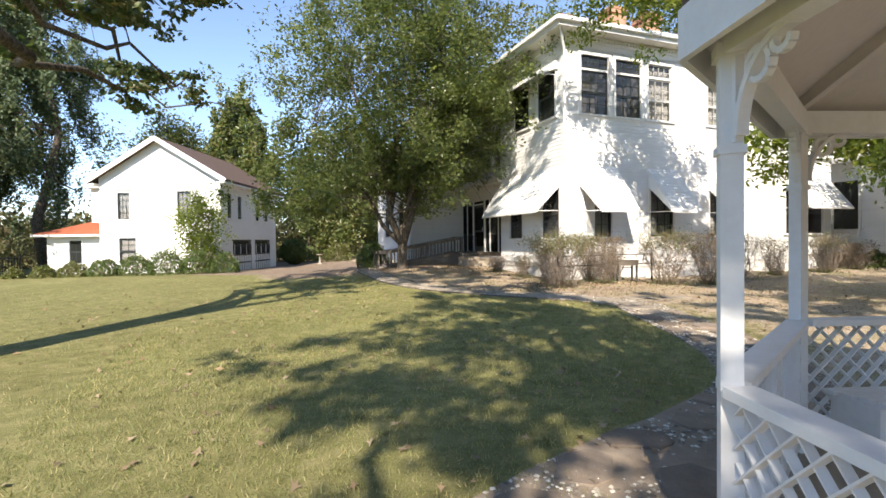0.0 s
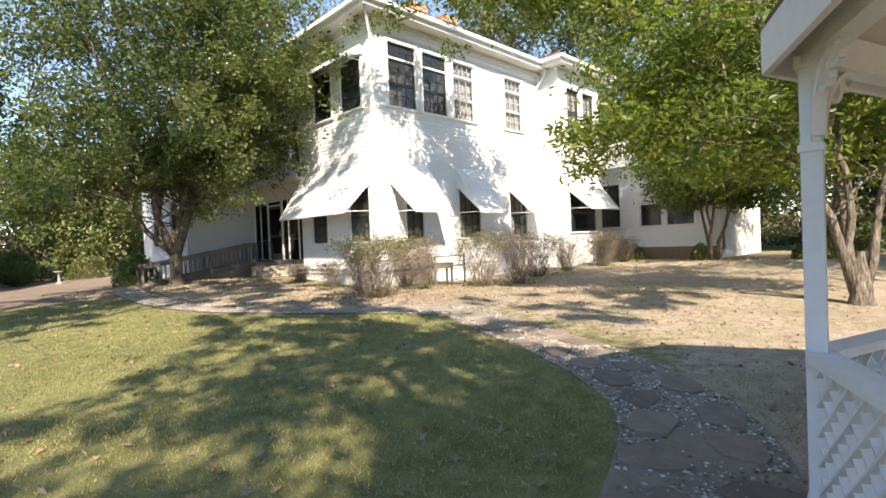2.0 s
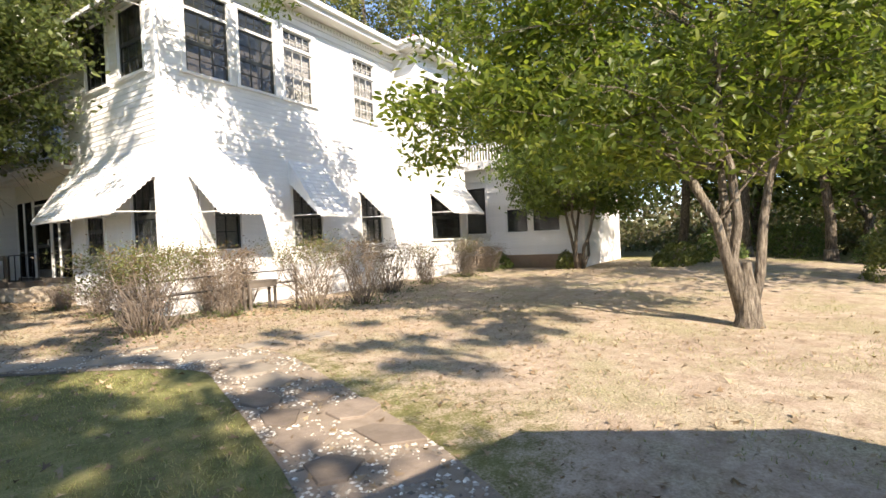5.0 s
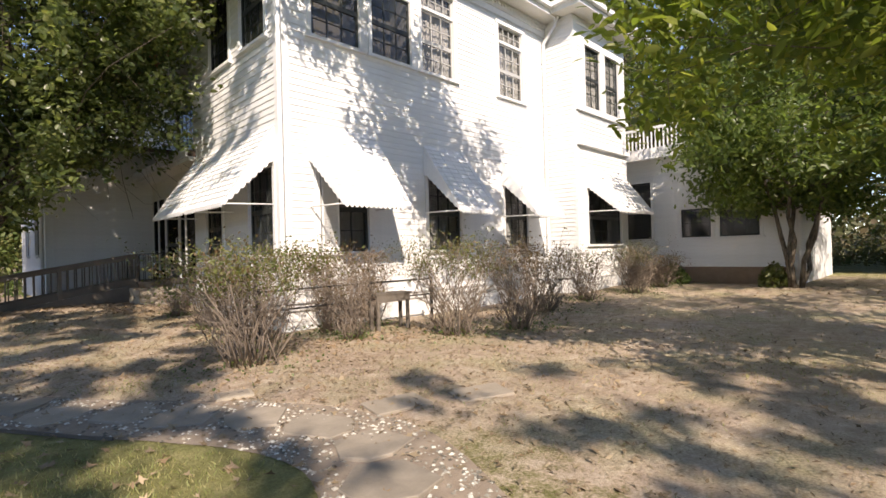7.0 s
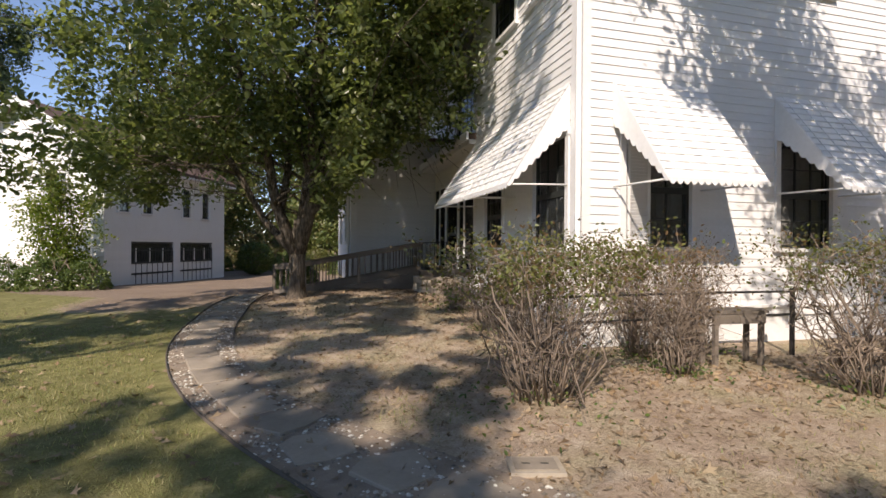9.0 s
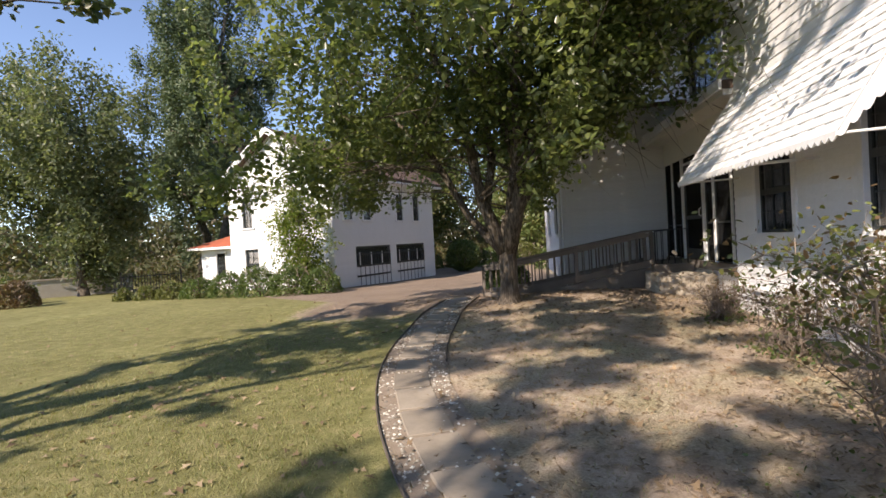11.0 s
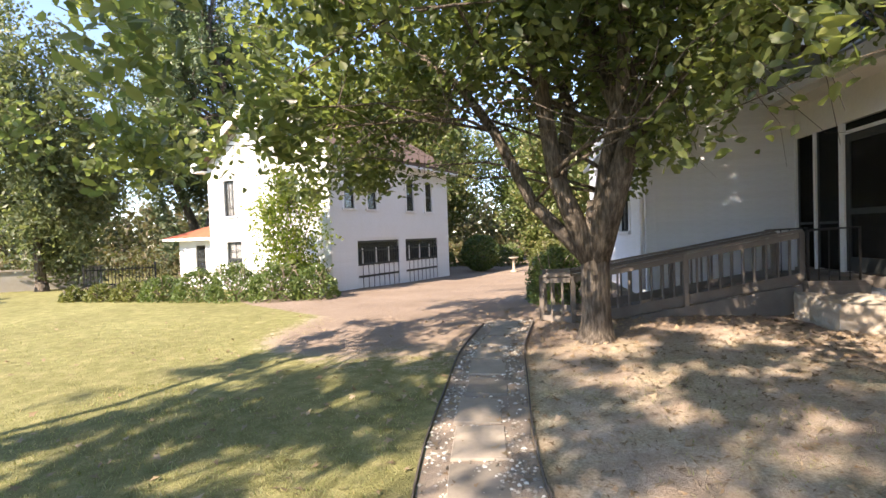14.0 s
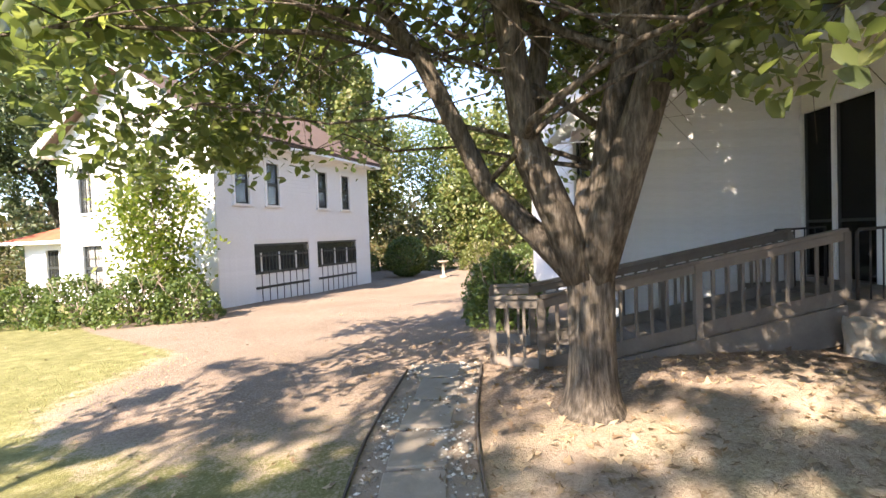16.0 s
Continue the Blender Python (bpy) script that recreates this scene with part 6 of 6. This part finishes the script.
for i, (p, d) in enumerate(along(WALKWAY, 0.62)):
    turn = math.degrees(math.atan2(d.y, d.x))
    side = Vector((-d.y, d.x, 0))
    if p.y < -6.6:
        for o in (-0.25, 0.25):
            q = p + side * (o + prng.uniform(-0.05, 0.05)) + d * (o * 0.6 + prng.uniform(-0.06, 0.06))
            stone(q.x, q.y, prng.uniform(0.23, 0.29), prng.uniform(0.17, 0.23), turn + prng.uniform(-30, 30), False, "flagstone", FLAG)
    elif p.y < -1.9:
        q = p + side * prng.uniform(-0.08, 0.08) + d * prng.uniform(-0.04, 0.04)
        stone(q.x, q.y, prng.uniform(0.26, 0.32), prng.uniform(0.27, 0.36), turn + prng.uniform(-25, 25), False, "flagstone", PAVER)
    else:
        q = p + side * prng.uniform(-0.03, 0.03)
        stone(q.x, q.y, 0.29, 0.2, turn, True, "paving_slab", PAVER)
for o in (-1, 1):
    bm = bmesh.new()
    line = along(WALKWAY, 0.3)
    line = [q for q in line if q[0].y > (1.6 if o < 0 else -3.4)]
    off = [(p + Vector((-d.y, d.x, 0)) * o * (walk_half(p.y) + 0.02)) for p, d in line]
    for a, b in zip(off, off[1:]):
        beam(bm, (a.x, a.y, ground_z(a.x, a.y) + 0.02), (b.x, b.y, ground_z(b.x, b.y) + 0.02), 0.012, 0.026 if a.y > -3.6 else 0.012)
    part("edging", bm, EDGING, walkway, "dark edging strip")


def scatter(name, pts, lo, hi, mt, seed, flat=0.55):
    """Many small rounded pebbles as one mesh."""
    rng = np.random.default_rng(seed)
    n = len(pts)
    base = np.array([(1, 0, 0), (-1, 0, 0), (0, 1, 0), (0, -1, 0), (0, 0, 1), (0, 0, -1)], float)
    tri = np.array([(0, 2, 4), (2, 1, 4), (1, 3, 4), (3, 0, 4), (2, 0, 5), (1, 2, 5), (3, 1, 5), (0, 3, 5)])
    s = rng.uniform(lo, hi, (n, 1)) * rng.uniform(0.6, 1.2, (n, 3)) * np.array([1, 1, flat])
    a = rng.uniform(0, 6.28, n)
    v = base[None] * s[:, None]
    c, k = np.cos(a)[:, None], np.sin(a)[:, None]
    v = np.stack([v[:, :, 0] * c - v[:, :, 1] * k, v[:, :, 0] * k + v[:, :, 1] * c, v[:, :, 2]], 2) + pts[:, None]
    me = bpy.data.meshes.new(name)
    me.from_pydata(v.reshape(-1, 3).tolist(), [], (np.arange(n)[:, None, None] * 6 + tri[None]).reshape(-1, 3).tolist())
    me.materials.append(mt)
    return me


rng = np.random.default_rng(9)
peb = []
for p, d in along(WALKWAY, 0.02):
    side = Vector((-d.y, d.x, 0))
    half = walk_half(p.y)
    for _ in range(9 if p.y > -3.6 else 15):
        q = p + side * rng.uniform(-half, half)
        if rng.random() > 0.75 + 1.3 * noise.noise((q.x * 1.6, q.y * 1.6, 5)):
            continue
        peb.append((q.x, q.y, ground_z(q.x, q.y) + 0.012))
tagged(part("gravel", scatter("gravel", np.array(peb), 0.008, 0.024, PEBBLE, 10), PEBBLE, walkway), kind="stuff")
bed = bmesh.new()
prev = None
for p, d in along(WALKWAY, 0.2):
    side = Vector((-d.y, d.x, 0))
    half = walk_half(p.y) + 0.005
    row = []
    for o in (-half, 0, half):
        q = p + side * o
        row.append(bed.verts.new((q.x, q.y, ground_z(q.x, q.y) + 0.009)))
    if prev:
        for i in range(2):
            bed.faces.new((prev[i], row[i], row[i + 1], prev[i + 1]))
    prev = row
for f in bed.faces:
    f.normal_update()
    if f.normal.z < 0:
        f.normal_flip()
GRAVEL_BED = grained("gravel_bed", (0.19, 0.145, 0.105), (0.33, 0.27, 0.205), 0.95, 6, 60, 0.8, 0.01)
part("gravel_bed", bed, GRAVEL_BED, walkway)

# ---- turf and fallen leaves ----
def turf():
    rng = np.random.default_rng(21)
    pts = []
    for n, (x0, x1, y0, y1) in ((52000, (-11, -3, -11.5, -4)), (42000, (-9.5, -2.2, -5, 4.5)), (26000, (-17, -5, -8, 9)), (46000, (-2.5, 9.5, -12, -2.4))):
        xs, ys = rng.uniform(x0, x1, n), rng.uniform(y0, y1, n)
        for x, y in zip(xs, ys):
            s = walk_side(x, y) if abs(x + 3.5) < 4 else (-5 if x < -3 else 5)
            thin = 0.0 if s < -0.5 else 1.0
            if abs(s) < 0.55 and x > -7.5:
                continue
            if thin and rng.random() > 0.15 + 0.85 * noise.noise((x * 0.8, y * 0.8, 2)):
                continue
            if y > 4 and x > -8.5:
                continue
            if (Vector((x, y, 0)) - G_MID).length < 2.1:
                continue
            pts.append((x, y, ground_z(x, y) - 0.005))
    p = np.array(pts)
    n = len(p)
    h = rng.uniform(0.018, 0.05, n) * (1 + 0.5 * np.array([noise.noise((a * 0.7, b * 0.7, 1)) for a, b in p[:, :2]]))
    a = rng.uniform(0, 6.28, n)
    w = rng.uniform(0.003, 0.006, n)
    lean = rng.normal(size=(n, 2)) * 0.55
    v = np.empty((n, 3, 3))
    v[:, 0] = p + np.stack([np.cos(a) * w, np.sin(a) * w, 0 * a], 1)
    v[:, 1] = p - np.stack([np.cos(a) * w, np.sin(a) * w, 0 * a], 1)
    v[:, 2] = p + np.stack([lean[:, 0] * h, lean[:, 1] * h, h], 1)
    me = bpy.data.meshes.new("grass")
    me.from_pydata(v.reshape(-1, 3).tolist(), [], np.arange(3 * n).reshape(-1, 3).tolist())
    me.materials.append(GRASS)
    tagged(new("grass", me), "short green and straw-coloured lawn grass", "grass", kind="stuff")


turf()
lit = []
for _ in range(5200):
    x, y = rng.normal(-3.5, 5.0), rng.normal(-2.5, 6.5)
    if -0.1 < x < 11 and -0.9 < y < 12:
        continue
    lit.append((x, y, ground_z(x, y) + 0.02))
for cx, cy, rx, ry, n in ((-3.4, 5.2, 1.3, 1.2, 700), (-1.2, 5.0, 0.5, 1.2, 500), (1.6, -1.4, 2.6, 0.55, 900), (-0.8, 1.5, 0.4, 1.4, 350), (11.5, -5.6, 1.6, 1.2, 400), (-2.6, 7.2, 1.2, 0.4, 350)):
    for _ in range(n):
        x, y = rng.normal(cx, rx), rng.normal(cy, ry)
        if not (-0.15 < x < 12 and -0.15 < y < 12) and not (8.2 < x and y > -1.1):
            lit.append((x, y, ground_z(x, y) + 0.015))
me = leaf_mesh("leaf_litter", np.array(lit), 0.075, LITTER, rng, 3.0, lobed=True)
bits = []
for _ in range(30000):
    x, y = rng.normal(-1.5, 4.5), rng.normal(-1.5, 5.0)
    if -0.1 < x < 11 and -0.9 < y < 12 or walk_side(x, y) < 0.3:
        continue
    bits.append((x, y, ground_z(x, y) + 0.008))
bm_bits = leaf_mesh("leaf_crumbs", np.array(bits), 0.028, LITTER, rng, 2.5, long=1.6)
tagged(new("leaf_crumbs", bm_bits), "crumbled dry leaves and twigs on bare earth", "fallen leaves", kind="stuff")
tagged(new("leaf_litter", me), "scattered dry brown leaves on the ground", "fallen leaves", kind="stuff")
